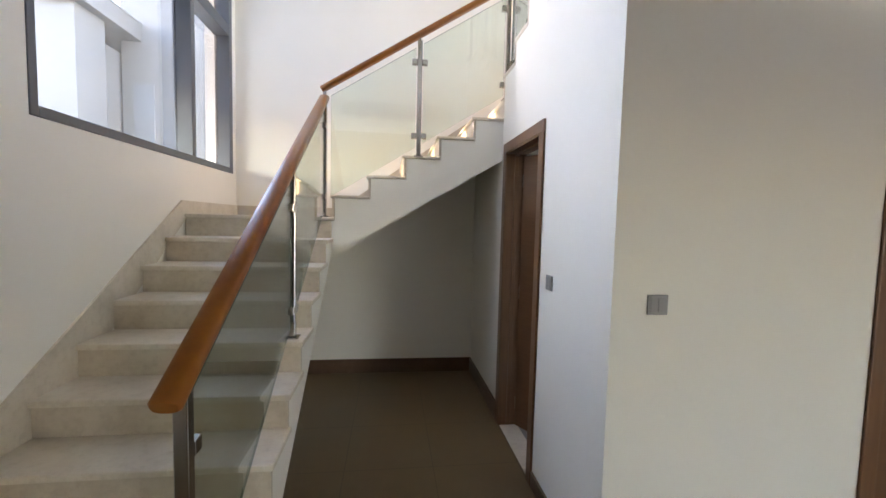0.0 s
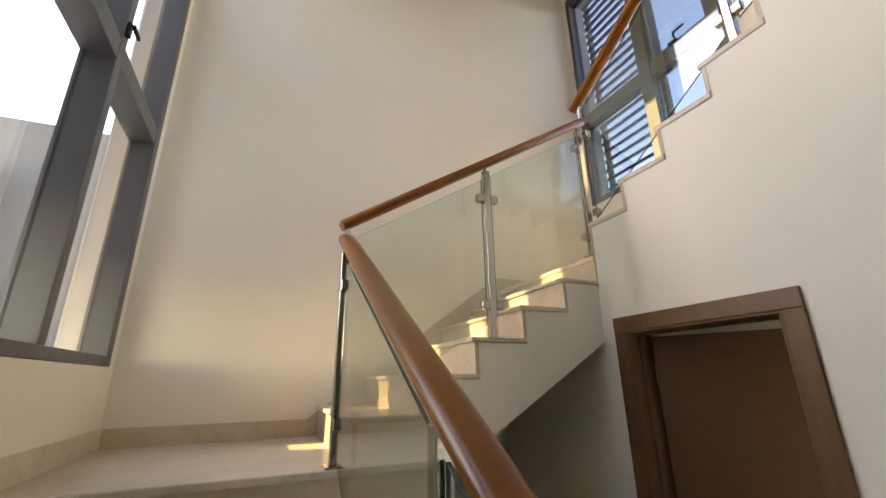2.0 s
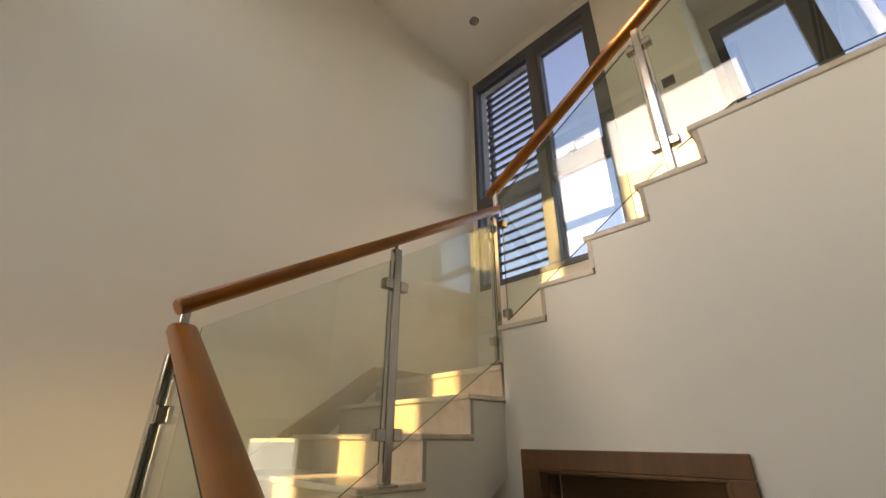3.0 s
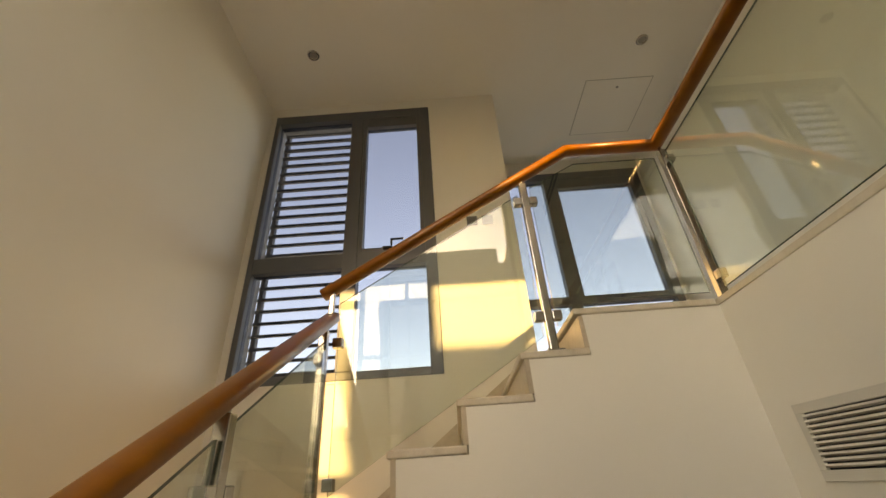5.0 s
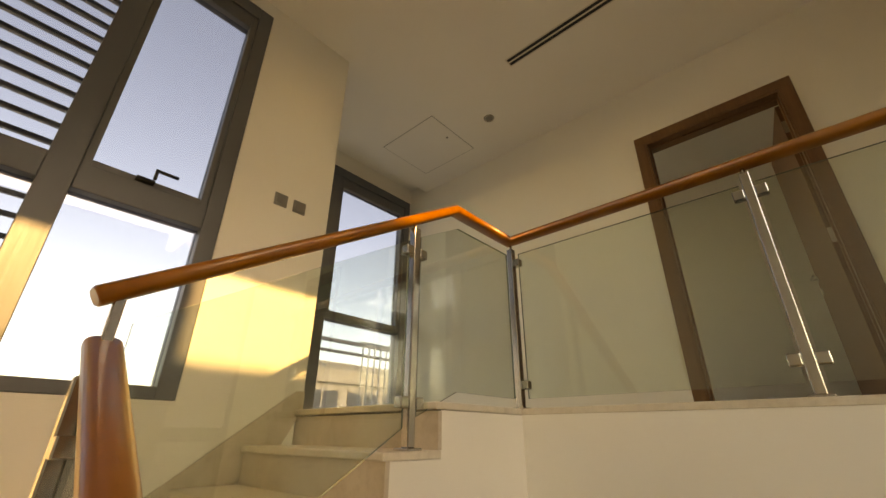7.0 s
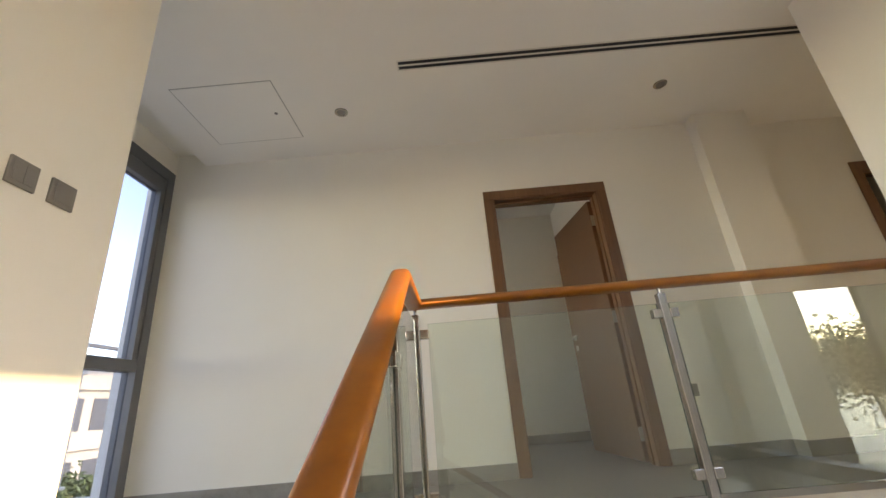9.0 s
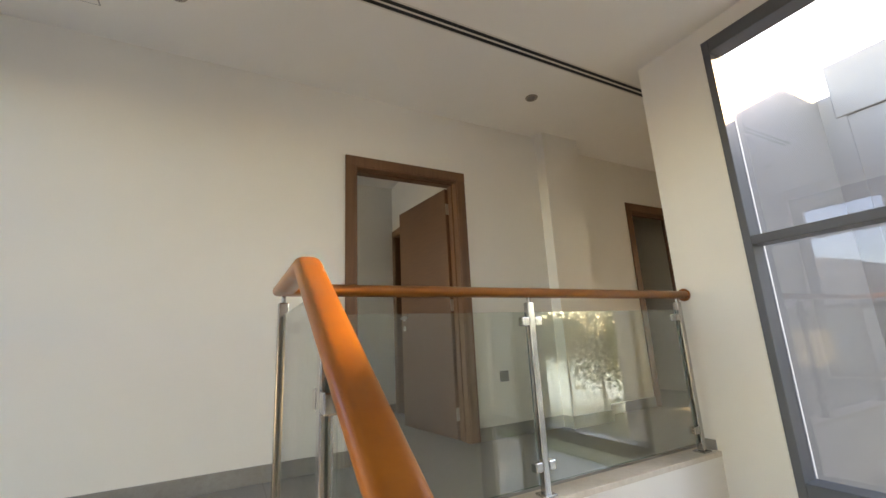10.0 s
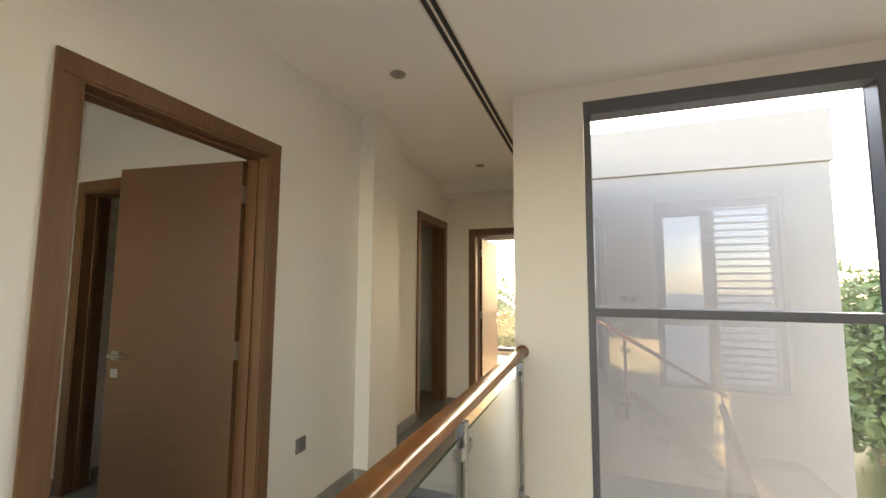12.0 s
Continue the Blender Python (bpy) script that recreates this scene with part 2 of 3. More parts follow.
def sweep(path, w, h, seg=20):
    """A rounded bar of width w and height h along a path, with mitred corners."""
    path = [Vector(p) for p in path]
    prof = []
    for i in range(seg):
        a = 2 * math.pi * i / seg
        ca, sa = math.cos(a), math.sin(a)
        prof.append((math.copysign(abs(ca) ** 0.75, ca) * w / 2, math.copysign(abs(sa) ** 0.75, sa) * h / 2))
    bm = bmesh.new()
    dirs = [(path[i + 1] - path[i]).normalized() for i in range(len(path) - 1)]
    rings = []

    def ring(at, d, plane_n, k=1.0):
        side = d.cross(Vector((0, 0, 1))).normalized()
        up = side.cross(d).normalized()
        out = []
        for px, py in prof:
            p = at + side * px * k + up * py * k
            t = (at - p).dot(plane_n) / d.dot(plane_n)
            out.append(bm.verts.new(p + d * t))
        return out
    d0, d1 = dirs[0], dirs[-1]
    rings.append(ring(path[0], d0, d0, 0.82))
    rings.append(ring(path[0] + d0 * 0.006, d0, d0))
    for i in range(1, len(path) - 1):
        rings.append(ring(path[i], dirs[i - 1], (dirs[i - 1] + dirs[i]).normalized()))
    rings.append(ring(path[-1] - d1 * 0.006, d1, d1))
    rings.append(ring(path[-1], d1, d1, 0.82))
    for a, b in zip(rings, rings[1:]):
        for i in range(seg):
            j = (i + 1) % seg
            f = bm.faces.new((a[i], a[j], b[j], b[i]))
            f.smooth = True
    bm.faces.new(rings[0])
    bm.faces.new(rings[-1][::-1])
    return bm


# ---- main measures ----
R, ZU, ZC = 0.17, 3.57, 6.35
ZE, DZ = 3.61, 0.033
XW, XE, XD, XI = -1.90, 1.692, 0.61, -0.79
YN, YG, YH, YS, Y2 = 5.40, 2.59, 2.5, 1.293, 4.30
G1, G2, G3 = 0.284, 0.285, 0.28
L1, L2 = 10 * R, 16 * R


def n1(k):
    return 4.284 - (10 - k) * G1


def n2(j):
    return XI + (j - 1) * G2


def n3(k):
    return 4.337 - (k - 7) * G3 if k < 11 else 3.234


# ---- structure ----
def structure(name, bm, mat, label, category):
    return tagged(part(name, bm, mat), label, category, kind="structure")


structure("floor_hall", box((XW - 0.25, -3.2, -0.12), (4.2, YN + 0.2, 0.0)), HALL_TILE, "brown-grey matt stone tile floor of the hall", "floor")
ww = [(2.953, 5.31, 2.112, 6.235)]
structure("wall_west", holed("x", XW - 0.25, XW, 2.486, YN, 0.0, ZC, ww), WALL, "cream painted wall with a tall stairwell window", "wall")
structure("wall_hall_west", box((XW - 0.25, -3.2, 0), (XW, 2.486, 2.75)), WALL, "cream painted hall wall", "wall")
structure("wall_north", box((XW - 0.25, YN, 0), (XE + 0.25, YN + 0.2, ZC + 0.15)), WALL, "tall cream painted wall behind the stairs", "wall")
ew = [(3.84, 5.345, 3.622, 6.235)]
structure("wall_east", holed("x", XE, XE + 0.25, 3.19, YN, 0.0, ZC, ew), WALL, "cream painted wall with a louvred stair window", "wall")
structure("wall_recess", box((XE + 0.25, 3.19, ZU - 0.3), (3.1, 3.39, ZC + 0.18)), WALL, "cream painted side of the landing recess", "wall")
w3 = [(1.345, 3.12, ZU + 0.03, 6.245)]
structure("wall_recess_window", holed("x", 2.9, 3.1, 0.95, 3.19, ZU - 0.3, 6.52, w3), WALL, "cream painted wall round the landing window", "wall")


def stair_wall():
    ys = [4.302, 4.021, 3.741, 3.461, 3.198]
    pts = [(YG, 0.0), (3.412, 0.0), (3.412, 2.25), (4.145, 2.25), (4.145, 0.0), (YN, 0.0), (YN, L2 - R - 0.034), (4.302, L2 - R - 0.034)]
    for i in range(4):
        z = L2 + (i + 1) * R - 0.032 + DZ
        pts += [(ys[i], z), (ys[i + 1], z)]
    pts += [(3.198, ZE - 0.032), (YG, ZE - 0.032)]
    return prism("x", XD, XD + 0.14, pts)


structure("wall_stair", stair_wall(), WALL, "white painted wall under the upper stair flight", "wall")
structure("wall_hall", holed("y", YH, YG, XD, 4.2, 0.0, 2.748, [(1.98, 2.88, 0.0, 2.25)]), WALL, "cream painted hall wall with a light switch", "wall")
structure("wall_hall_end", box((4.2, -3.2, 0), (4.4, YG + 0.14, 2.75)), WALL, "cream painted hall wall", "wall")
# The south hall wall has an added, unseen opening that lights the hall.
structure("wall_hall_south", holed("y", -3.4, -3.2, XW - 0.25, 4.4, 0, 2.75, [(2.38, 3.4, 0.05, 2.38)]), WALL, "cream painted hall wall", "wall")
structure("wall_store_south", box((XD + 0.14, YG + 0.14, 0), (XE, YG + 0.25, 3.2)), WALL, "white painted store wall", "wall")
structure("ceiling_hall", box((XW - 0.25, -3.4, 2.75), (4.4, YG - 0.14, 2.85)), CEIL, "white plain hall ceiling", "ceiling")
structure("ceiling_store", box((XD + 0.14, YG + 0.25, 2.35), (XE, 4.3, 2.4)), CEIL, "white ceiling of the small store", "ceiling")
structure("wall_gallery_front", box((XW, YG - 0.14, 2.75), (XD, YG, ZE - 0.03)), WALL, "white painted front of the gallery slab", "wall")
structure("gallery_edge", box((XW, YG - 0.14, ZE - 0.03), (XD + 0.14, YG + 0.004, ZE), 0.003), MARBLE, "pale stone edging on the gallery slab", "edging")
structure("floor_gallery", boxes([((-4.5, 0.95, 3.2), (XD + 0.14, YG - 0.14, ZU)), ((XD + 0.14, 0.95, 3.2), (3.1, 3.197, ZU)), ((-1.2, -0.75, 3.2), (3.1, 0.95, ZU))]), GREY_TILE, "grey matt tile floor of the upper gallery", "floor")
structure("ceiling", boxes([((XW - 0.25, 3.19, ZC), (XE + 0.25, YN, ZC + 0.15)), ((XW - 0.25, YG, ZC), (2.63, 3.19, ZC + 0.15)), ((-4.5, 0.95, ZC), (2.63, YG, ZC + 0.15)), ((2.63, 0.95, ZC + 0.13), (3.1, 3.39, ZC + 0.18))]), CEIL, "flat cream painted upper ceiling", "ceiling")
structure("wall_south", holed("y", YS - 0.14, YS, -1.845, 2.9, ZU, ZC + 0.17, [(-0.885, 0.022, ZU, 5.733)]), WALL, "cream painted gallery wall with a doorway", "wall")
structure("pilaster", box((-2.31, YS - 0.14, ZU), (-1.845, 1.415, ZC)), WALL, "cream painted projecting pilaster", "pilaster")
structure("wall_corridor", holed("y", 1.03, 1.17, -4.5, -2.31, ZU, ZC, [(-4.13, -3.33, ZU, 5.77)]), WALL, "cream painted corridor wall with a doorway", "wall")
structure("wall_corridor_end", holed("x", -4.5, -4.3, 1.03, 2.486, ZU, ZC, [(1.54, 2.40, ZU, 5.68)]), WALL, "cream painted wall at the corridor's end", "wall")
structure("corridor_beam", box((-4.3, 1.17, 6.19), (-4.0, 2.486, ZC)), WALL, "cream painted ceiling beam in the corridor", "beam")
structure("wall_corridor_north", box((-4.5, 2.486, 2.75), (XW - 0.25, 2.62, ZC)), WALL, "cream painted corridor wall", "wall")
structure("wall_outside_render", boxes([((-4.585, 2.62, 2.75), (XW - 0.25, 2.66, ZC + 0.3)), ((-4.7, 2.62, 2.75), (-4.585, 2.85, ZC + 0.3))]), SHADED_RENDER, "rendered outer face of the corridor wall, darkened as if shaded", "wall")
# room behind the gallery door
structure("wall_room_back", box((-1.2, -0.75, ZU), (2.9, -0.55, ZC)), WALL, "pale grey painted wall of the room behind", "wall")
structure("wall_room_west", holed("x", -1.12, -0.98, -0.55, YS - 0.14, ZU, ZC, [(-0.455, 0.365, ZU, 5.67)]), WALL, "cream painted room wall with an inner doorway", "wall")
# Opening out of view, added to brighten the room behind the gallery door.
structure("wall_room_east", holed("x", 2.9, 3.1, -0.75, 0.95, ZU, ZC, [(-0.25, 0.5, ZU + 0.95, 5.9)]), WALL, "cream painted room wall with an unseen opening added for daylight", "wall")
structure("ceiling_room", box((-1.2, -0.75, ZC), (3.1, 0.95, ZC + 0.15)), CEIL, "white room ceiling", "ceiling")
structure("wall_inner_dark", box((-2.4, -0.75, ZU), (-2.3, 1.03, ZC)), WALL, "painted wall of the inner room", "wall")
structure("floor_inner", box((-2.4, -0.75, 3.2), (-1.2, 0.95, ZU)), GREY_TILE, "grey tile floor of the inner room", "floor")
structure("ceiling_inner", box((-2.4, -0.75, ZC), (-1.2, 0.95, ZC + 0.15)), CEIL, "white inner ceiling", "ceiling")
structure("wall_inner_back", box((-2.4, -0.95, ZU), (-1.2, -0.75, ZC)), WALL, "painted wall of the inner room", "wall")
# dark room behind the corridor door
structure("wall_side_room", boxes([((-4.5, -0.9, ZU), (-3.0, -0.7, ZC)), ((-4.65, -0.9, ZU), (-4.5, 1.03, ZC)), ((-3.0, -0.9, ZU), (-2.85, 1.03, ZC))]), WALL, "painted walls of the side room", "wall")
structure("floor_side_room", box((-4.65, -0.9, 3.2), (-2.85, 0.95, ZU)), GREY_TILE, "grey tile floor of the side room", "floor")
structure("ceiling_side_room", box((-4.65, -0.9, ZC), (-2.85, 0.95, ZC + 0.15)), CEIL, "white ceiling of the side room", "ceiling")
# bright room past the corridor
structure("floor_end_room", box((-8.0, 0.2, 3.2), (-4.5, 2.62, ZU)), GREY_TILE, "pale tile floor of the end room", "floor")
structure("wall_end_room", boxes([((-8.0, 0.0, ZU), (-4.65, 0.2, ZC)), ((-8.0, 2.62, ZU), (-4.7, 2.75, ZC))]), WALL, "cream painted side walls of the end room", "wall")
structure("wall_end_room_window", holed("x", -8.2, -8.0, 0.0, 4.6, ZU, ZC, [(0.4, 2.55, ZU + 0.05, 6.1)]), WALL, "cream painted wall round the end room window", "wall")
structure("ceiling_end_room", box((-8.2, 0.0, ZC), (-4.5, 2.62, ZC + 0.15)), CEIL, "white ceiling of the end room", "ceiling")

# Added strips imitate the bright line where light catches the window reveal.
structure("lit_edge_window", boxes([((XE - 0.005, 3.822, 3.604), (XE, 3.84, 6.255)), ((XE - 0.005, 5.345, 3.604), (XE, 5.363, 6.255)), ((XE - 0.005, 3.84, 6.235), (XE, 5.345, 6.255)), ((XE - 0.005, 3.84, 3.604), (XE, 5.345, 3.622))], 0.001), WALL, "narrow cream strip standing for the lit reveal edge of the louvred window", "trim")

# skirtings
structure("baseboard_hall", boxes([((XW, YN - 0.014, 0), (XD, YN, 0.155)), ((XD - 0.014, 4.222, 0), (XD, YN - 0.014, 0.155)), ((XD - 0.014, YH, 0), (XD, 3.333, 0.1))], 0.002), HALL_SKIRT, "brown stone skirting along the hall walls", "skirting")
structure("baseboard_gallery", boxes([((-1.845, YS, ZU), (-0.967, YS + 0.014, ZU + 0.1)), ((0.104, YS, ZU), (2.9, YS + 0.014, ZU + 0.1)), ((-2.324, 1.415, ZU), (-1.831, 1.429, ZU + 0.1)), ((-1.845, YS + 0.014, ZU), (-1.831, 1.415, ZU + 0.1)), ((-3.26, 1.17, ZU), (-2.324, 1.184, ZU + 0.1)), ((XW, 2.486, ZU), (XW + 0.014, YG - 0.02, ZU + 0.1))], 0.002), GREY_SKIRT, "grey stone skirting along the gallery walls", "skirting")
structure("baseboard_room", boxes([((-0.98, -0.55, ZU), (2.9, -0.536, ZU + 0.1)), ((-0.98, 0.46, ZU), (-0.966, 1.12, ZU + 0.1))], 0.002), GREY_SKIRT, "grey stone skirting in the room behind", "skirting")


# ---- stairs ----
def tread(lo, hi, parent):
    part("tread", box(lo, hi, 0.006, 2), MARBLE, parent, "cream marble tread with a rounded nosing")


flight = thing("stair_flight", "lower stair flight of cream marble beside the window wall", "stairs", (-1.3, 3, 0), "stair flights", "structure")
part("body", prism("x", XW, XI - 0.004, [(n1(1) + 0.035, 0.0)] + [p for k in range(1, 10) for p in ((n1(k) + 0.035, k * R - 0.032), (n1(k + 1) + 0.035, k * R - 0.032))] + [(4.39, L1 - R - 0.032), (4.39, 1.437), (2.2, 0.0)]), WALL, flight, "white painted side and underside")
for k in range(1, 10):
    tread((XW + 0.012, n1(k), k * R - 0.03), (XI + 0.014, n1(k + 1) + 0.034, k * R), flight)
for k in range(1, 11):
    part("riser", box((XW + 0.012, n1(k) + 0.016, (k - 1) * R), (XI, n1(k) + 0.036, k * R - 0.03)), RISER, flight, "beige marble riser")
up = 0.1
part("skirting", prism("x", XW, XW + 0.014, [(n1(1) - 0.05, 0.0), (n1(1) - 0.05, 0.13), (n1(1), R + up), (n1(10) - 0.02, L1 + up), (YN, L1 + up), (YN, L1 - 0.03), (n1(10) + 0.04, L1 - 0.03), (n1(2), 0.0)]), MARBLE, flight, "sloping cream marble skirting")

flight2 = thing("stair_flight", "middle stair flight of cream marble along the tall wall", "stairs", (0, 4.8, L1), "stair flights", "structure")
part("body", prism("y", Y2 + 0.012, YN, [(n2(1) + 0.0, 1.437), (-0.693, 1.437), (XD, 2.21), (XD, L2 - R - 0.032)] + [p for j in range(5, 0, -1) for p in ((n2(j + 1) + 0.026 if j < 5 else XD, L1 + j * R - 0.018), (n2(j) + 0.026, L1 + j * R - 0.018))] + [(n2(1) + 0.026, L1 - 0.031), (n2(1), L1 - 0.031)]), WALL, flight2, "white painted side and underside")
part("landing_slab", box((XW, 4.39, 1.437), (n2(1) - 0.003, YN, L1 - 0.03)), WALL, flight2, "white painted landing slab")
part("landing", box((XW + 0.012, n1(10), L1 - 0.03), (n2(1) + 0.02, YN - 0.002, L1), 0.006), MARBLE, flight2, "cream marble landing")
for j in range(1, 6):
    tread((n2(j) - 0.012, Y2, L1 + j * R - 0.016), (n2(j + 1) + 0.02 if j < 5 else XD + 0.05, YN - 0.002, L1 + j * R + 0.008), flight2)
for j in range(1, 7):
    x = n2(j) if j < 6 else XD
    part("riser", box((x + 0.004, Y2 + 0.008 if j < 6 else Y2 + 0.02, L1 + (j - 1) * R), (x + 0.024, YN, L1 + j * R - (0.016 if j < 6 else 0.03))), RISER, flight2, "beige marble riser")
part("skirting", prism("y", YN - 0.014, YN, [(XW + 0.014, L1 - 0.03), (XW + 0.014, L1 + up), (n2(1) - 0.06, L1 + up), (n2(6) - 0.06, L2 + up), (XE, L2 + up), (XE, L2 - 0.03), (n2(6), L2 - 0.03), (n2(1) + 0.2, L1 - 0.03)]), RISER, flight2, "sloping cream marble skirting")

flight3 = thing("stair_flight", "upper stair flight of cream marble beside the louvred window", "stairs", (1.1, 3.6, L2), "stair flights", "structure")
part("landing", box((XD - 0.005, Y2 + 0.014, L2 - 0.03), (XE - 0.002, YN - 0.002, L2), 0.006), MARBLE, flight3, "cream marble landing")
part("landing_slab", boxes([((XD + 0.14, 4.3, L2 - 0.26), (XE, YN, L2 - R)), ((XD + 0.026, 4.3, L2 - R), (XE, YN, L2 - 0.03))]), WALL, flight3, "white painted landing slab")
for i, k in enumerate(range(7, 11)):
    z = L2 + (k - 6) * R + DZ
    tread((XD - 0.006, n3(k + 1) - 0.03 if k < 10 else 3.2, z - 0.03), (XE - 0.002, n3(k), z), flight3)
for k in range(7, 12):
    z = L2 + (k - 7) * R + (DZ if k > 7 else 0)
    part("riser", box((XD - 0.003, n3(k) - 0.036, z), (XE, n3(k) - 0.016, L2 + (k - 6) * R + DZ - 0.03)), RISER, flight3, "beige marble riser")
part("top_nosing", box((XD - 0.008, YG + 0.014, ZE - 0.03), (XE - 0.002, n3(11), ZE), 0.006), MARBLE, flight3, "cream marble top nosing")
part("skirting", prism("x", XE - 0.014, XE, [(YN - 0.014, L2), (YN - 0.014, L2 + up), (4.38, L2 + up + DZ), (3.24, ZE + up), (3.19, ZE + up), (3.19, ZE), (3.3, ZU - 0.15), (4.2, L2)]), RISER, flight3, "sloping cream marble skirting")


# ---- balustrades ----
XR1, YR2, XR3, YRG = -0.85, 4.325, 0.655, 2.535


def post(name_parent, x, y, z0, z1, clamps, axis):
    p = name_parent
    o = part("post", box((x - 0.019, y - 0.019, z0 + 0.008), (x + 0.019, y + 0.019, z1 - 0.05), 0.004), STEEL, p, "square brushed steel post")
    part("base_plate", box((x - 0.038, y - 0.038, z0), (x + 0.038, y + 0.038, z0 + 0.009), 0.002), STEEL, o)
    part("rail_pin", cyl((x, y, z1 - 0.055), (x, y, z1 - 0.012), 0.008), STEEL, o)
    for cz, sides in clamps:
        for s in sides:
            lo, hi = [x - 0.02, y - 0.02, cz - 0.022], [x + 0.02, y + 0.02, cz + 0.022]
            i = 0 if axis == "x" else 1
            if s > 0:
                lo[i], hi[i] = (x, y)[i] + 0.019, (x, y)[i] + 0.062
            else:
                lo[i], hi[i] = (x, y)[i] - 0.062, (x, y)[i] - 0.019
            part("glass_clamp", box(lo, hi, 0.004), STEEL, o, "steel glass clamp")


def pane(parent, axis, d, pts, th=0.010):
    o = part("glass_pane", prism(axis, d - th / 2, d + th / 2, pts), BALUSTER_GLASS, parent, "clear green-edged glass pane")
    o.data.materials.append(GLASS_EDGE)
    for f in o.data.polygons:
        if abs(f.normal[0 if axis == "x" else 1]) < 0.5:
            f.material_index = 1


RW, RH = 0.078, 0.05
# lower flight
bal = thing("balustrade", "glass balustrade with a varnished orange-brown wooden handrail, lower flight", "balustrade", (XR1, 3, 0), "stair balustrades")


def r1(y):
    return 2.648 + (y - 4.325) * 0.595


part("handrail", sweep([(XR1, 1.93, r1(1.93)), (XR1, 4.315, r1(4.315))], RW, RH), RAILWOOD, bal)
for y, k in ((2.02, 2), (3.235, 6), (4.325, 10)):
    z = k * R
    sides = (1,) if k == 2 else ((1, -1) if k == 6 else (-1,))
    post(bal, XR1, y, z, r1(y) - (0.0 if k < 10 else 0.02), [(z + 0.16, sides), (z + 0.72, sides)], "y")
for a, b in ((2.05, 3.205), (3.265, 4.295)):
    pane(bal, "x", XR1, [(a, r1(a) - 0.87), (b, r1(b) - 0.87), (b, r1(b) - 0.09), (a, r1(a) - 0.09)])
# middle flight
bal2 = thing("balustrade", "glass balustrade with a varnished orange-brown wooden handrail, middle flight", "balustrade", (0, YR2, L1), "stair balustrades")


def r2(x):
    return 2.70 + (x + 0.885) * 0.625


part("handrail", sweep([(-0.876, YR2, r2(-0.876)), (0.68, YR2, r2(0.68))], RW, RH), RAILWOOD, bal2)
part("rail_joint", box((XR1 - 0.012, YR2 - 0.012, r1(YR2) - 0.01), (XR1 + 0.012, YR2 + 0.012, r2(XR1) + 0.0), 0.003), STEEL, bal2, "steel rail joint")
post(bal2, -0.1, YR2, L1 + 3 * R, r2(-0.1), [(L1 + 3 * R + 0.17, (1, -1)), (L1 + 3 * R + 0.76, (1, -1))], "x")
post(bal2, 0.635, YR2 + 0.018, L2, r2(0.635), [(L2 + 0.12, (-1,)), (L2 + 0.74, (-1,))], "x")
for a, b in ((-0.8, -0.13), (-0.07, 0.60)):
    pane(bal2, "y", YR2, [(a, r2(a) - 0.885), (b, r2(b) - 0.885), (b, r2(b) - 0.09), (a, r2(a) - 0.09)])
# upper flight and gallery
bal3 = thing("balustrade", "glass balustrade with a bright varnished wooden handrail, upper flight and gallery", "balustrade", (XR3, 3.2, L2), "stair balustrades")
ZR = 4.578


def r3(y):
    return ZR + (3.056 - y) * 0.605


part("handrail", sweep([(XR3, 4.375, r3(4.375)), (XR3, 3.056, ZR), (XR3, YRG, ZR), (XW + 0.01, YRG, ZR)], RW, RH), RAILWOOD, bal3)
part("rail_joint", box((XR3 - 0.012, YR2 - 0.012, r2(XR3)), (XR3 + 0.012, YR2 + 0.012, r3(YR2)), 0.003), STEEL, bal3, "steel rail joint")
part("glass_clamp", box((XR3 - 0.02, 4.262, L2 + 0.25), (XR3 + 0.02, 4.306, L2 + 0.294), 0.004), STEEL, bal3, "steel glass clamp")
part("glass_clamp", box((XR3 - 0.02, 4.262, L2 + 0.8), (XR3 + 0.02, 4.306, L2 + 0.844), 0.004), STEEL, bal3, "steel glass clamp")
post(bal3, XR3, 3.335, L2 + 4 * R + DZ, r3(3.335), [(L2 + 4 * R + 0.2, (1, -1)), (L2 + 4 * R + 0.84, (1, -1))], "y")
post(bal3, XR3, YRG - 0.015, ZE, ZR, [(ZU + 0.16, (-1,)), (ZU + 0.86, (-1,))], "x")
post(bal3, -0.555, YRG, ZE, ZR, [(ZU + 0.17, (1, -1)), (ZU + 0.86, (1, -1))], "x")
post(bal3, XW + 0.1, YRG, ZE, ZR, [(ZU + 0.17, (1,)), (ZU + 0.86, (1,))], "x")
pane(bal3, "x", XR3, [(4.285, r3(4.285) - 0.88), (4.285, r3(4.285) - 0.1), (3.37, r3(3.37) - 0.1), (3.37, r3(3.37) - 0.88)])
pane(bal3, "x", XR3, [(3.30, r3(3.30) - 0.88), (3.30, r3(3.30) - 0.1), (3.03, ZR - 0.1), (2.575, ZR - 0.1), (2.575, ZU + 0.09), (3.05, ZU + 0.09)])
part("wall_flange", cyl((XW, YRG, ZR), (XW + 0.012, YRG, ZR), 0.042, 24), RAILWOOD, bal3, "round wooden rail end plate")
pane(bal3, "y", YRG, [(0.595, ZU + 0.09), (0.595, ZR - 0.1), (-0.525, ZR - 0.1), (-0.525, ZU + 0.09)])
pane(bal3, "y", YRG, [(-0.585, ZU + 0.09), (-0.585, ZR - 0.1), (XW + 0.13, ZR - 0.1), (XW + 0.13, ZU + 0.09)])


# ---- windows ----
def bars(parent, x0, x1, spec, mat=ALU, name="frame_bar"):
    for y0, y1, z0, z1 in spec:
        part(name, box((x0, y0, z0), (x1, y1, z1), 0.004), mat, parent)


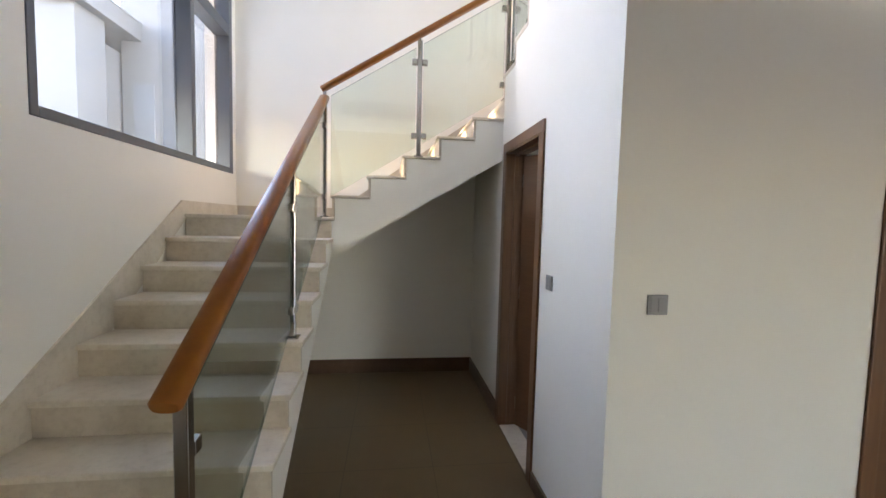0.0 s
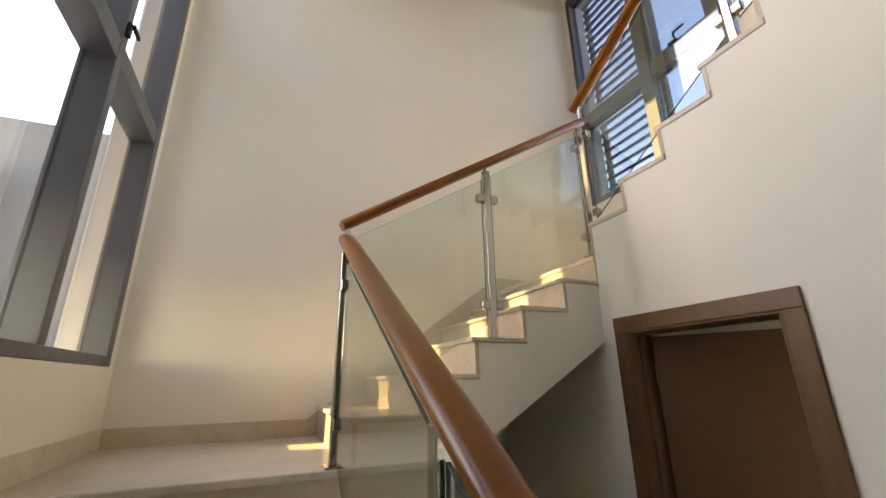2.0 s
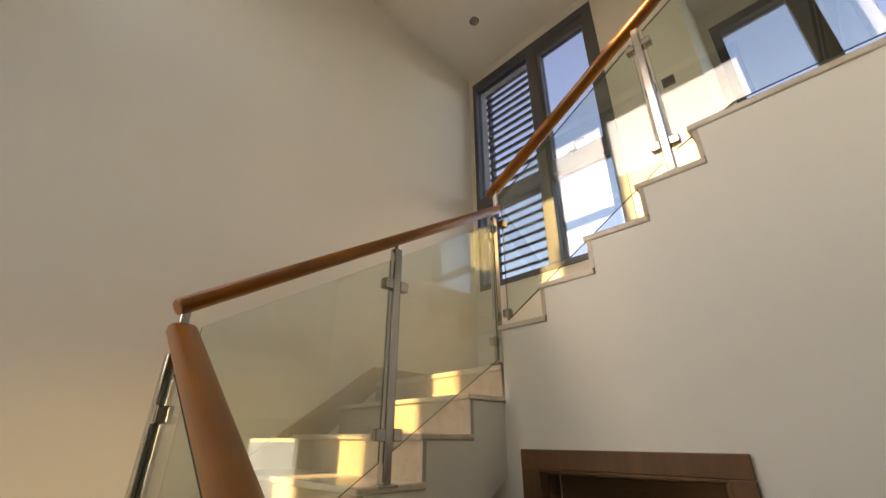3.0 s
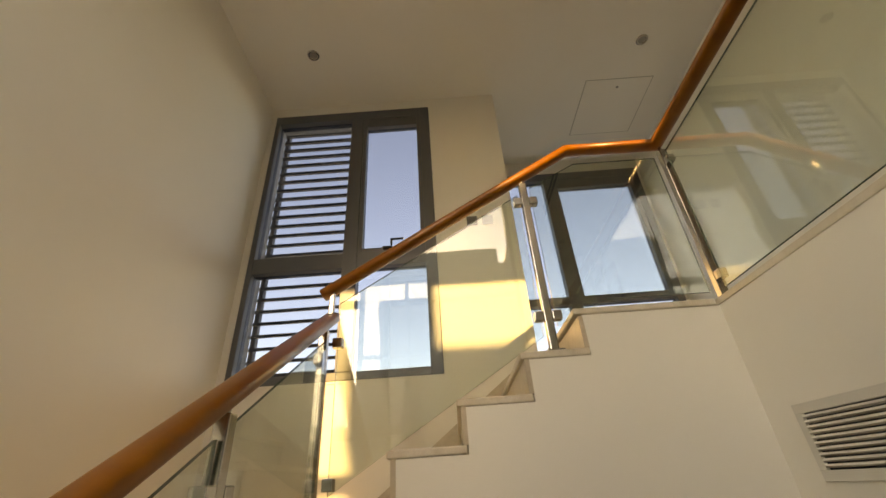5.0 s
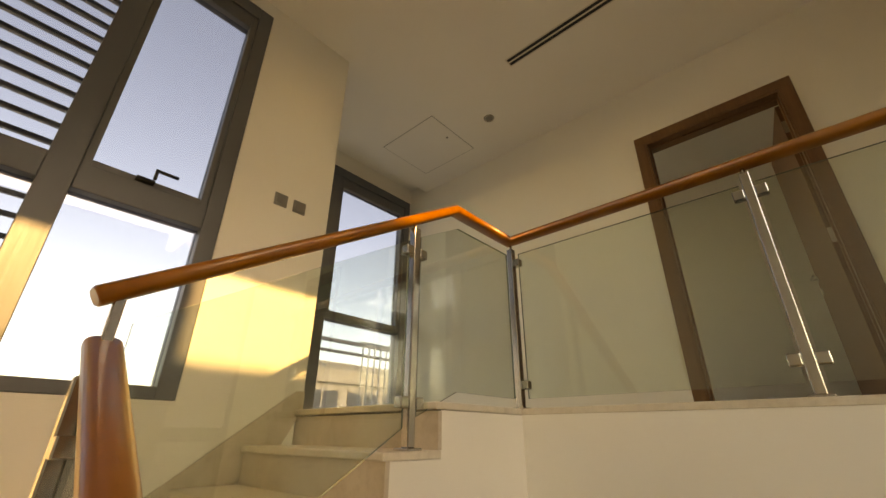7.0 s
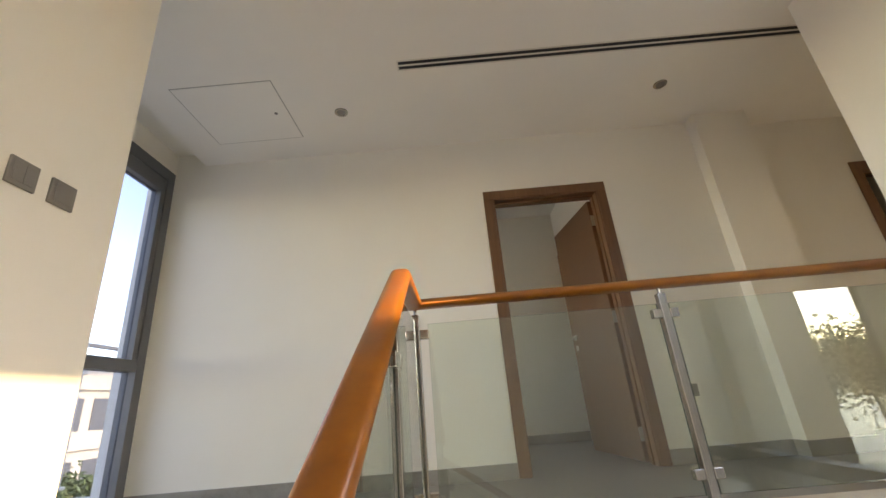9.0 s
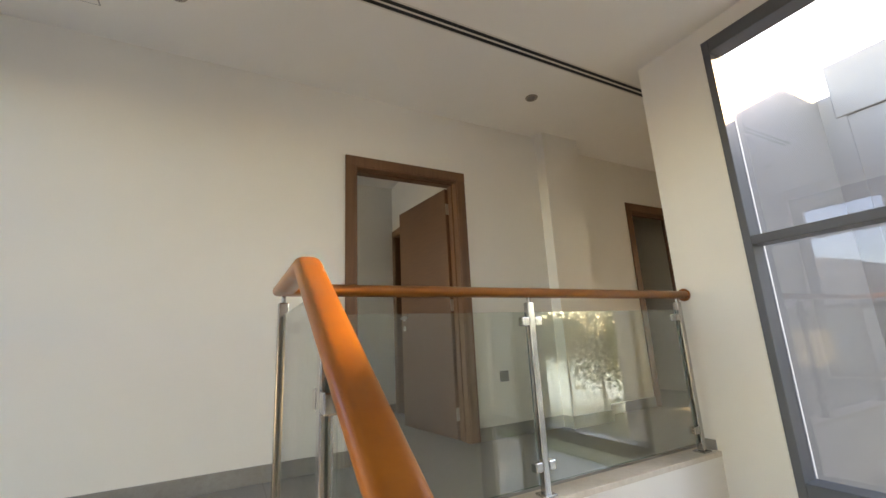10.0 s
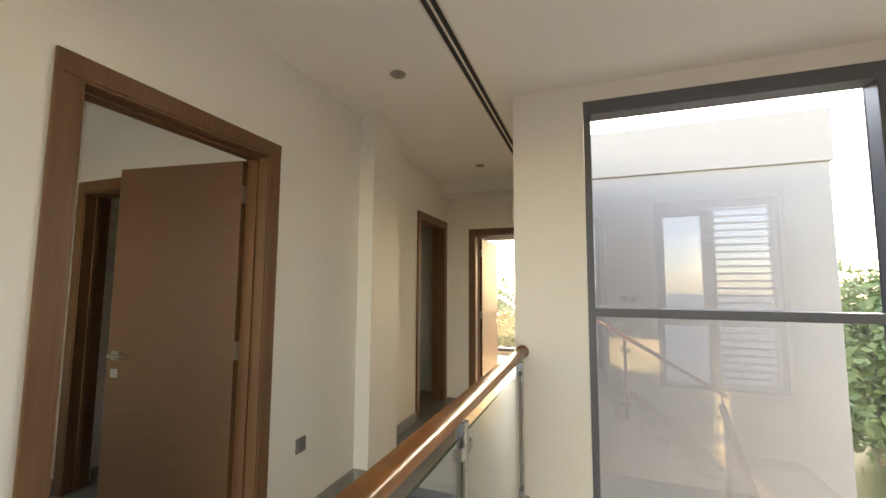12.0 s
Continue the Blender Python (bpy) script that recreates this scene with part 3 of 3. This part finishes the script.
win1 = thing("window_1", "tall dark grey aluminium window with clear panes over the stairs", "window", (XW, 4.1, 2.1), kind="structure")
X0, X1 = XW - 0.13, XW + 0.006
bars(win1, X0, X1, [(2.955, 3.0, 2.114, 6.233), (5.23, 5.308, 2.114, 6.233), (3.0, 5.23, 2.114, 2.165), (3.0, 5.23, 6.14, 6.233), (4.455, 4.52, 2.165, 6.14)])
bars(win1, X0, X1 - 0.002, [(3.0, 4.455, 3.425, 3.53), (4.52, 5.23, 3.425, 3.53), (3.0, 4.455, 4.82, 4.875), (4.52, 5.23, 4.82, 4.875)], name="transom")
for y0, y1 in ((3.0, 4.455), (4.52, 5.23)):
    for z0, z1 in ((2.165, 3.425), (3.53, 4.82), (4.875, 6.14)):
        part("pane", box((XW - 0.116, y0, z0), (XW - 0.104, y1, z1)), WINDOW_GLASS, win1)
part("handle", boxes([((X1, 4.46, 3.56), (X1 + 0.02, 4.485, 3.64)), ((X1 + 0.02, 4.462, 3.61), (X1 + 0.035, 4.55, 3.63))], 0.004), DARK, win1, "black lever handle")

win2 = thing("window_2", "dark grey aluminium stair window with one louvred side", "window", (XE, 4.6, 3.62), kind="structure")
X0, X1 = XE - 0.006, XE + 0.10
bars(win2, X0, X1, [(3.842, 3.93, 3.624, 6.233), (5.3, 5.343, 3.624, 6.233), (3.93, 5.3, 3.624, 3.68), (3.93, 5.3, 6.13, 6.233), (4.475, 4.59, 3.68, 6.13)])
bars(win2, X0 + 0.002, X1, [(3.93, 4.475, 4.485, 4.62), (4.59, 5.3, 4.485, 4.62)], name="transom")
bars(win2, X0 + 0.012, X1 - 0.01, [(3.93, 3.965, 4.62, 6.13), (4.44, 4.475, 4.62, 6.13), (3.965, 4.44, 6.02, 6.13), (3.965, 4.44, 4.62, 4.655)], name="sash_bar")
for y0, y1, z0, z1 in ((3.965, 4.44, 4.655, 6.02), (3.93, 4.475, 3.68, 4.485), (4.59, 5.3, 3.68, 4.485), (4.59, 5.3, 4.62, 6.13)):
    part("pane", box((XE + 0.045, y0, z0), (XE + 0.057, y1, z1)), DIMMED_GLASS, win2)
hnd = boxes([((XE - 0.03, 4.19, 4.628), (XE + 0.006, 4.27, 4.645)), ((XE - 0.045, 4.19, 4.645), (XE - 0.028, 4.205, 4.70)), ((XE - 0.045, 4.10, 4.69), (XE - 0.03, 4.205, 4.705))], 0.003)
part("handle", hnd, DARK, win2, "black lever handle")

louvre = thing("louvre_screen", "dark grey horizontal aluminium louvres outside the stair window", "louvres", (XE + 0.27, 4.98, 3.55))
for y0, y1 in ((4.56, 4.6), (5.322, 5.358)):
    part("post", box((XE + 0.285, y0, 3.5), (XE + 0.34, y1, 6.42), 0.003), SLATS, louvre, "upright louvre post")
slat_mesh = None
for i in range(27):
    if slat_mesh is None:
        s = part("slat", box((-0.02, -0.49, -0.012), (0.02, 0.49, 0.012), 0.004), SLATS, louvre)
        slat_mesh = s.data
    else:
        s = new("slat", slat_mesh)
        s.parent = louvre
        s.matrix_parent_inverse = louvre.matrix_world.inverted()
    s.matrix_basis = pose(XE + 0.265, 5.05, 3.658 + i * 0.1033, 0, -12, 0)

win3 = thing("window_3", "dark grey aluminium landing window reaching to the floor", "window", (2.9, 2.2, ZU), kind="structure")
bars(win3, 2.86, 2.97, [(1.347, 1.43, ZU + 0.032, 6.243), (3.04, 3.118, ZU + 0.032, 6.243), (1.43, 3.04, ZU + 0.032, ZU + 0.1), (1.43, 3.04, 6.14, 6.243), (2.4, 2.52, ZU + 0.1, 6.14)])
bars(win3, 2.864, 2.97, [(1.43, 2.4, 4.51, 4.595), (2.52, 3.04, 4.51, 4.595)], name="transom")
bars(win3, 2.872, 2.96, [(1.43, 1.475, 4.595, 6.14), (2.355, 2.4, 4.595, 6.14), (1.475, 2.355, 6.02, 6.14)], name="sash_bar")
for y0, y1, z0, z1 in ((1.475, 2.355, 4.595, 6.02), (1.43, 2.4, ZU + 0.1, 4.51), (2.52, 3.04, ZU + 0.1, 4.51), (2.52, 3.04, 4.595, 6.14)):
    part("pane", box((2.915, y0, z0), (2.927, y1, z1)), DIMMED_GLASS, win3)

win4 = thing("window_4", "dark grey aluminium window of the end room", "window", (-8.0, 1.6, ZU), kind="structure")
bars(win4, -8.12, -8.0, [(0.402, 0.47, ZU + 0.052, 6.098), (2.48, 2.548, ZU + 0.052, 6.098), (0.47, 2.48, ZU + 0.052, ZU + 0.12), (0.47, 2.48, 6.03, 6.098), (1.57, 1.63, ZU + 0.12, 6.03)])
part("pane", box((-8.07, 0.47, ZU + 0.12), (-8.06, 1.57, 6.03)), WINDOW_GLASS, win4)
part("pane", box((-8.07, 1.63, ZU + 0.12), (-8.06, 2.48, 6.03)), WINDOW_GLASS, win4)


# ---- doors ----
def door(name, label, width, height, wall, at, angle, hinge, casing=0.08, lever=True):
    """A framed door in its own axes: opening from x 0 to width, the wall from y 0 back to -wall, the room in front at y > 0.
    The leaf swings back into y < 0 from the hinge side by the angle."""
    d = thing(name, label, "door", (0, 0, 0), kind="structure")
    e = 0.016
    part("casing", box((-casing, 0.0, 0), (0.0, e, height), 0.004), CASING, d)
    part("casing", box((width, 0.0, 0), (width + casing, e, height), 0.004), CASING, d)
    part("casing", box((-casing, 0.0, height), (width + casing, e + 0.001, height + casing), 0.004), CASING, d)
    for s in (0.0, width):
        a, b = (s, s + 0.012) if s == 0 else (s - 0.012, s)
        part("jamb", box((a, -wall - 0.014, 0), (b, e - 0.004, height - 0.012), 0.003), CASING, d)
        c0, c1 = (s + 0.012, s + 0.024) if s == 0 else (s - 0.024, s - 0.012)
        part("stop", box((c0, -wall + 0.055, 0), (c1, -wall + 0.085, height - 0.024), 0.003), CASING, d)
    part("head", box((0, -wall - 0.014, height - 0.012), (width, e - 0.004, height), 0.003), CASING, d)
    part("stop", box((0.012, -wall + 0.055, height - 0.024), (width - 0.012, -wall + 0.085, height - 0.012), 0.003), CASING, d)
    lw = width - 0.05
    leaf = part("leaf", box((0, -0.021, 0.012), (lw, 0.021, height - 0.028), 0.003), VENEER, d, "flat brown horizontal-grain veneer leaf")
    k = 1 if hinge == 0 else -1
    for side in (1, -1):
        hx = lw - 0.06
        h = part("handle", boxes([((hx - 0.026, side * 0.021 - (0.008 if side < 0 else 0), 1.0), (hx + 0.026, side * 0.021 + (0.008 if side > 0 else 0), 1.052))], 0.003), BRASS, leaf, "satin steel lever handle")
        bm = cyl((hx, side * 0.025, 1.026), (hx, side * 0.06, 1.026), 0.009)
        add_cyl(bm, (hx + 0.008, side * 0.06, 1.026), (hx - 0.12, side * 0.06, 1.026), 0.009)
        part("lever", bm, BRASS, leaf, "satin steel lever")
        part("keyhole_plate", box((hx - 0.024, side * 0.021 - (0.006 if side < 0 else 0), 0.9), (hx + 0.024, side * 0.021 + (0.006 if side > 0 else 0), 0.95), 0.003), BRASS, leaf)
    for z in (0.2, height / 2, height - 0.22):
        part("hinge", boxes([((-0.008, min(-0.034 * k, -0.02 * k), z - 0.05), (0.006, max(-0.034 * k, -0.02 * k), z + 0.05)), ((-0.003, -0.019, z - 0.05), (0.0, 0.019, z + 0.05))], 0.001), BRASS, leaf, "satin steel hinge")
    hx = 0.025 if hinge == 0 else width - 0.025
    leaf.matrix_parent_inverse = Matrix.Identity(4)
    leaf.matrix_basis = Matrix.Translation((hx, -wall - 0.0, 0)) @ pose(0, 0, 0, 0, 0, -angle if hinge == 0 else 180 + angle)
    d.matrix_world = at
    return d


door("door_1", "brown veneer store door standing ajar beneath the stairs", 0.733, 2.25, 0.14, pose(XD, 3.412, 0, 0, 0, 90), 30, 1, 0.077)
door("door_2", "brown veneer gallery door standing wide open into a room", 0.907, 2.163, 0.14, pose(-0.885, YS, ZU), 83, 0)
door("door_3", "brown veneer corridor door standing open into a dark room", 0.80, 2.20, 0.14, pose(-4.13, 1.17, ZU), 86, 1)
door("door_4", "brown veneer door open to a bright end room", 0.86, 2.11, 0.2, pose(-4.3, 2.40, ZU, 0, 0, -90), 88, 1)
door("door_5", "brown veneer inner door with a dark doorway", 0.82, 2.10, 0.14, pose(-0.98, 0.365, ZU, 0, 0, -90), 80, 0)
door("door_6", "brown veneer hall door, closed", 0.90, 2.25, 0.09, pose(2.88, YH, 0, 0, 0, 180), 0, 0)


structure("threshold", box((XD, 3.436, 0.0), (XD + 0.15, 4.121, 0.006), 0.002), MARBLE, "pale marble threshold in the store doorway", "threshold")
structure("floor_store", box((XD + 0.15, 2.85, 0.0), (XE, YN, 0.004)), GREY_TILE, "pale grey tile floor of the small store", "floor")


# ---- fixtures ----
def switch(name, label, at, w=0.086, h=0.086, rockers=1):
    """A flat plate standing on a wall, facing its own +y."""
    t = thing(name, label, "switch")
    part("plate", box((-w / 2, 0, -h / 2), (w / 2, 0.010, h / 2), 0.003), GREYPLASTIC, t)
    for i in range(rockers):
        cw = (w - 0.02) / rockers
        part("rocker", box((-w / 2 + 0.01 + i * cw + 0.001, 0.010, -h / 2 + 0.012), (-w / 2 + 0.01 + (i + 1) * cw - 0.001, 0.014, h / 2 - 0.012), 0.002), GREYPLASTIC, t)
    t.matrix_world = at
    return t


switch("light_switch", "grey light switch on the stair wall beside the store door", pose(XD, 3.172, 1.345, 0, 0, 90), rockers=2)
switch("light_switch", "grey light switch on the hall wall", pose(0.815, YH, 1.355, 0, 0, 180), 0.092, 0.086, 2)
switch("light_switch", "grey light switch on the pier by the landing", pose(XE, 3.538, 4.84, 0, 0, 90), rockers=2)
switch("light_switch", "grey thermostat plate on the pier by the landing", pose(XE, 3.41, 4.838, 0, 0, 90), rockers=1)
switch("wall_socket", "grey wall socket low beside the gallery door", pose(-1.24, YS, 4.045), rockers=1)
switch("light_switch", "grey switch seen through the corridor doorway", pose(-3.7, -0.7, 4.8), rockers=1)


def downlight(x, y, label):
    t = thing("downlight", label, "ceiling light", (x, y, ZC), "recessed ceiling spots")
    bm = bmesh.new()
    prof = [(0.032, -0.001), (0.036, -0.006), (0.05, -0.006), (0.053, -0.001)]
    seg = 28
    rings = [[bm.verts.new((x + r * math.cos(2 * math.pi * i / seg), y + r * math.sin(2 * math.pi * i / seg), ZC + z)) for i in range(seg)] for r, z in prof]
    for a, b in zip(rings, rings[1:]):
        for i in range(seg):
            f = bm.faces.new((a[i], a[(i + 1) % seg], b[(i + 1) % seg], b[i]))
            f.smooth = True
    part("trim_ring", bm, STEEL, t, "satin metal trim ring")
    part("lamp_face", cyl((x, y, ZC - 0.004), (x, y, ZC - 0.0005), 0.032, 24), GREYPLASTIC, t, "unlit grey lamp face")


for x, y in ((1.126, 4.82), (1.208, 1.862), (-1.356, 1.854), (-3.44, 1.84)):
    downlight(x, y, "small round recessed ceiling spot, switched off")

diff = thing("slot_diffuser", "long two-slot linear air diffuser in the ceiling", "air diffuser", (0, 2.29, ZC))
part("diffuser_frame", boxes([((-3.6, 2.243, ZC - 0.003), (0.7, 2.254, ZC)), ((-3.6, 2.326, ZC - 0.003), (0.7, 2.337, ZC)), ((-3.6, 2.283, ZC - 0.003), (0.7, 2.297, ZC)), ((0.69, 2.254, ZC - 0.003), (0.7, 2.283, ZC)), ((0.69, 2.297, ZC - 0.003), (0.7, 2.326, ZC))]), WHITEMETAL, diff)
# Solid dark strips on the ceiling stand for the shade inside the slots.
part("slot", box((-3.6, 2.254, ZC - 0.0015), (0.69, 2.283, ZC)), DARK, diff, "dark strip in place of the slot's shaded inside")
part("slot", box((-3.6, 2.297, ZC - 0.0015), (0.69, 2.326, ZC)), DARK, diff, "dark strip in place of the slot's shaded inside")

hatch = thing("access_hatch", "flush white square access hatch in the ceiling", "ceiling hatch", (2.0, 1.93, ZC))
hx0, hx1, hy0, hy1 = 1.613, 2.33, 1.60, 2.258
part("hatch_panel", box((hx0, hy0, ZC - 0.0045), (hx1, hy1, ZC), 0.001), CEIL, hatch)
part("gap", boxes([((hx0 - 0.007, hy0 - 0.007, ZC - 0.0015), (hx0, hy1 + 0.007, ZC)), ((hx1, hy0 - 0.007, ZC - 0.0015), (hx1 + 0.007, hy1 + 0.007, ZC)), ((hx0, hy0 - 0.007, ZC - 0.0015), (hx1, hy0, ZC)), ((hx0, hy1, ZC - 0.0015), (hx1, hy1 + 0.007, ZC))]), HATCHGAP, hatch, "thin grey joint")
part("lock", cyl((1.707, 1.924, ZC - 0.008), (1.707, 1.924, ZC - 0.004), 0.013), GREYPLASTIC, hatch, "small round lock")

gr = thing("air_grille", "white wall air grille with horizontal slats below the gallery", "air grille", (0, YG, 3.0))
gx0, gx1, gz0, gz1 = -0.95, 0.455, 2.90, 3.135
part("grille_frame", boxes([((gx0, YG, gz0), (gx1, YG + 0.012, gz0 + 0.032)), ((gx0, YG, gz1 - 0.032), (gx1, YG + 0.012, gz1)), ((gx0, YG, gz0 + 0.032), (gx0 + 0.032, YG + 0.012, gz1 - 0.032)), ((gx1 - 0.032, YG, gz0 + 0.032), (gx1, YG + 0.012, gz1 - 0.032))], 0.002), WHITEMETAL, gr)
# Dark sheet on the wall, painted as the shade behind the slats.
part("backing", box((gx0 + 0.03, YG, gz0 + 0.03), (gx1 - 0.03, YG + 0.002, gz1 - 0.03)), DARK, gr, "dark sheet in place of the shaded duct")
blade = None
i = 0
while gz0 + 0.044 + i * 0.0165 < gz1 - 0.036:
    z = gz0 + 0.044 + i * 0.0165
    if blade is None:
        b0 = part("slat", box((gx0 + 0.03, -0.006, -0.0035), (gx1 - 0.03, 0.006, 0.0035)), WHITEMETAL, gr)
        blade = b0.data
    else:
        b0 = new("slat", blade)
        b0.parent = gr
        b0.matrix_parent_inverse = gr.matrix_world.inverted()
    b0.matrix_basis = pose(0, YG + 0.008, z, 25, 0, 0)
    i += 1
part("mullion", box((-0.26, YG + 0.003, gz0 + 0.03), (-0.245, YG + 0.013, gz1 - 0.03)), WHITEMETAL, gr)


# ---- outside ----
structure("ground", box((-400, -400, -0.6), (400, 400, -0.25)), SAND, "pale sandy paving around the houses", "ground")


structure("lawn", box((-70, 8.0, -0.25), (-11.5, 70, -0.2), 0.02), GRASS, "mown green lawn beneath the garden trees", "lawn")


def block(parent, name, lo, hi, mat=SHADED_RENDER):
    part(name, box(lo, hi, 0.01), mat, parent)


# The wing's white walls carry the darkened render, so they look shaded.
wing = thing("house_wing", "white rendered wing beside the stair window, shade put into its colour", "building", (-6, 4, 0))
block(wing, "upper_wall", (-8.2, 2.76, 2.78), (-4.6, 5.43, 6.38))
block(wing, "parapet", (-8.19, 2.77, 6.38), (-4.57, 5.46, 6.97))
block(wing, "lower_wall", (-8.2, 2.76, -0.25), (-5.0, 5.4, 2.78), ALU)

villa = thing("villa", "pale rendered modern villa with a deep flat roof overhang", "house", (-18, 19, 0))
block(villa, "wall", (-17, 21.5, -0.25), (-13, 33.5, 9.2), SHADED_VILLA)
block(villa, "pier", (-14.5, 18.8, -0.25), (-12.4, 20.5, 9.74), SHADED_VILLA)
roof = part("roof", box((-20.5, 18.5, 9.74), (-12.0, 27.5, 10.5), 0.01), SHADED_VILLA, villa)
part("coping", box((-20.55, 18.45, 10.5), (-11.95, 27.5, 10.57), 0.01), SHADED_RENDER, roof, "thin pale roof coping")
block(villa, "side_wall", (-12.9, 22.4, -0.25), (-7.0, 35, 12.4), SHADED_VILLA)
part("soffit", box((-19.6, 19.3, 9.70), (-14.9, 24.0, 9.74)), ROOFDARK, villa, "dark timber soffit")
part("soffit_beam", boxes([((-18.2, 18.9, 9.45), (-17.9, 24.0, 9.70)), ((-20.3, 21.4, 9.2), (-14.6, 21.7, 9.70))], 0.01), SHADED_VILLA, villa, "pale beam below the roof")
part("window", box((-12.4, 22.36, 3.2), (-11.5, 22.46, 7.8), 0.01), ALU, villa, "tall dark window")
part("window", box((-16.3, 21.42, 6.2), (-15.2, 21.52, 8.4), 0.01), ALU, villa, "dark framed window")
for i in range(9):
    part("balcony_rail", cyl((-12.4, 21.8 + i * 0.25, 4.2), (-12.4, 21.8 + i * 0.25, 5.3), 0.03, 8), ALU, villa)
part("balcony_rail", cyl((-12.4, 21.8, 5.3), (-12.4, 23.9, 5.3), 0.04, 8), ALU, villa)

villa2 = thing("villa", "pale cream villa with dark window bands and a flat roof", "house", (24, -18, 0))
block(villa2, "wall", (24, -30, -0.25), (36, -6, 6.6), PALE)
block(villa2, "parapet", (23.7, -30.3, 6.6), (36.3, -5.7, 7.9), PALE)
block(villa2, "band", (23.75, -30.2, 3.1), (24.05, -5.8, 3.6), PALE)
for i in range(7):
    for z in (0.6, 4.2):
        w = part("window", box((23.94, -28.8 + i * 3.3, z), (24.06, -26.3 + i * 3.3, z + 1.9), 0.01), ALU, villa2, "dark framed window")
        part("mullion", box((23.9, -27.6 + i * 3.3, z), (23.95, -27.5 + i * 3.3, z + 1.9), 0.01), PALE, w)
part("pergola_beam", boxes([((22.2, -30, 8.9), (22.5, -5.8, 9.1)), ((22.2, -30, 8.25), (22.5, -5.8, 8.4)), ((22.25, -29.6, 0), (22.45, -29.4, 8.9)), ((22.25, -6.4, 0), (22.45, -6.2, 8.9))], 0.01), ALU, villa2, "thin dark pergola beams")


bc = thing("balcony", "balcony with thin pale metal railing outside the landing window", "balcony", (3.7, 2, ZU - 0.2))
part("slab", box((3.1, 0.15, ZU - 0.25), (4.4, 3.5, ZU - 0.03)), PALE, bc)
part("top_rail", box((4.3, 0.2, 4.68), (4.35, 0.85, 4.72), 0.004), WHITEMETAL, bc)
part("bottom_rail", box((4.3, 0.2, ZU + 0.05), (4.35, 0.85, ZU + 0.08), 0.004), WHITEMETAL, bc)
bar_mesh = None
for i in range(6):
    if bar_mesh is None:
        o = part("baluster", box((-0.008, -0.008, 0), (0.008, 0.008, 4.68 - ZU - 0.08)), WHITEMETAL, bc)
        bar_mesh = o.data
    else:
        o = new("baluster", bar_mesh)
        o.parent = bc
        o.matrix_parent_inverse = bc.matrix_world.inverted()
    o.matrix_basis = pose(4.325, 0.25 + i * 0.11, ZU + 0.08)


def tree(x, y, h, r, seed):
    rnd = random.Random(seed)
    t = thing("tree", "green leafy garden tree with a slim trunk", "tree", (x, y, -0.25), "garden trees")
    bm = bmesh.new()
    add_cyl(bm, (x, y, -0.25), (x + 0.1, y, h * 0.5), 0.14, 10, 0.08)
    tips = []
    for i in range(14):
        a = rnd.uniform(0, 6.28)
        p = Vector((x + 0.1, y, h * rnd.uniform(0.2, 0.5)))
        q = p + Vector((math.cos(a) * r * rnd.uniform(0.4, 0.8), math.sin(a) * r * rnd.uniform(0.4, 0.8), h * rnd.uniform(0.0, 0.42)))
        add_cyl(bm, p, q, 0.05, 6, 0.015)
        tips.append(q)
    part("trunk", bm, BARK, t)
    verts, faces = [], []
    for i in range(5200):
        c = rnd.choice(tips)
        p = c + Vector((rnd.gauss(0, r * 0.26), rnd.gauss(0, r * 0.26), rnd.gauss(0, h * 0.09)))
        s = rnd.uniform(0.09, 0.2)
        u = Vector((rnd.gauss(0, 1), rnd.gauss(0, 1), rnd.gauss(0, 0.6))).normalized()
        v = u.cross(Vector((rnd.gauss(0, 1), rnd.gauss(0, 1), rnd.gauss(0, 1)))).normalized()
        k = len(verts)
        verts += [p - u * s, p + v * s * 0.5, p + u * s, p - v * s * 0.5]
        faces.append((k, k + 1, k + 2, k + 3))
    me = bpy.data.meshes.new("crown")
    me.from_pydata(verts, [], faces)
    me.materials.append(LEAF)
    o = new("crown", me)
    o.parent = t
    o.matrix_parent_inverse = t.matrix_world.inverted()


for i, (x, y, h, r) in enumerate(((-15, 9.5, 5.2, 2.2), (-18, 12.5, 6.0, 2.6), (-13, 7.6, 4.4, 1.8), (-22, 10, 6.5, 2.8), (-17, -0.5, 5.5, 2.3), (-20, -3.5, 6.0, 2.5), (-16, 2.8, 4.2, 1.6), (15, -9.5, 2.6, 2.0), (17.5, -13.5, 3.0, 2.4), (13, -6.5, 2.2, 1.8), (-24, 23.5, 6.8, 3.4), (-27.5, 21.5, 7.2, 3.4), (-21.5, 27, 6.6, 3.2), (-30, 25.5, 7.6, 3.6), (-25.5, 28.5, 7.2, 3.4), (-19, 13.5, 5.6, 2.7), (-22.5, 17, 6.2, 3.0), (-20.5, 12.2, 5.9, 2.6), (-15.5, 11, 5.0, 2.3), (-17.5, 11.8, 5.2, 2.5), (-24, 14.5, 6.0, 3.0), (-20, 15.2, 5.8, 2.8), (-26, 18, 6.4, 3.0))):
    tree(x, y, h, r, 40 + i)
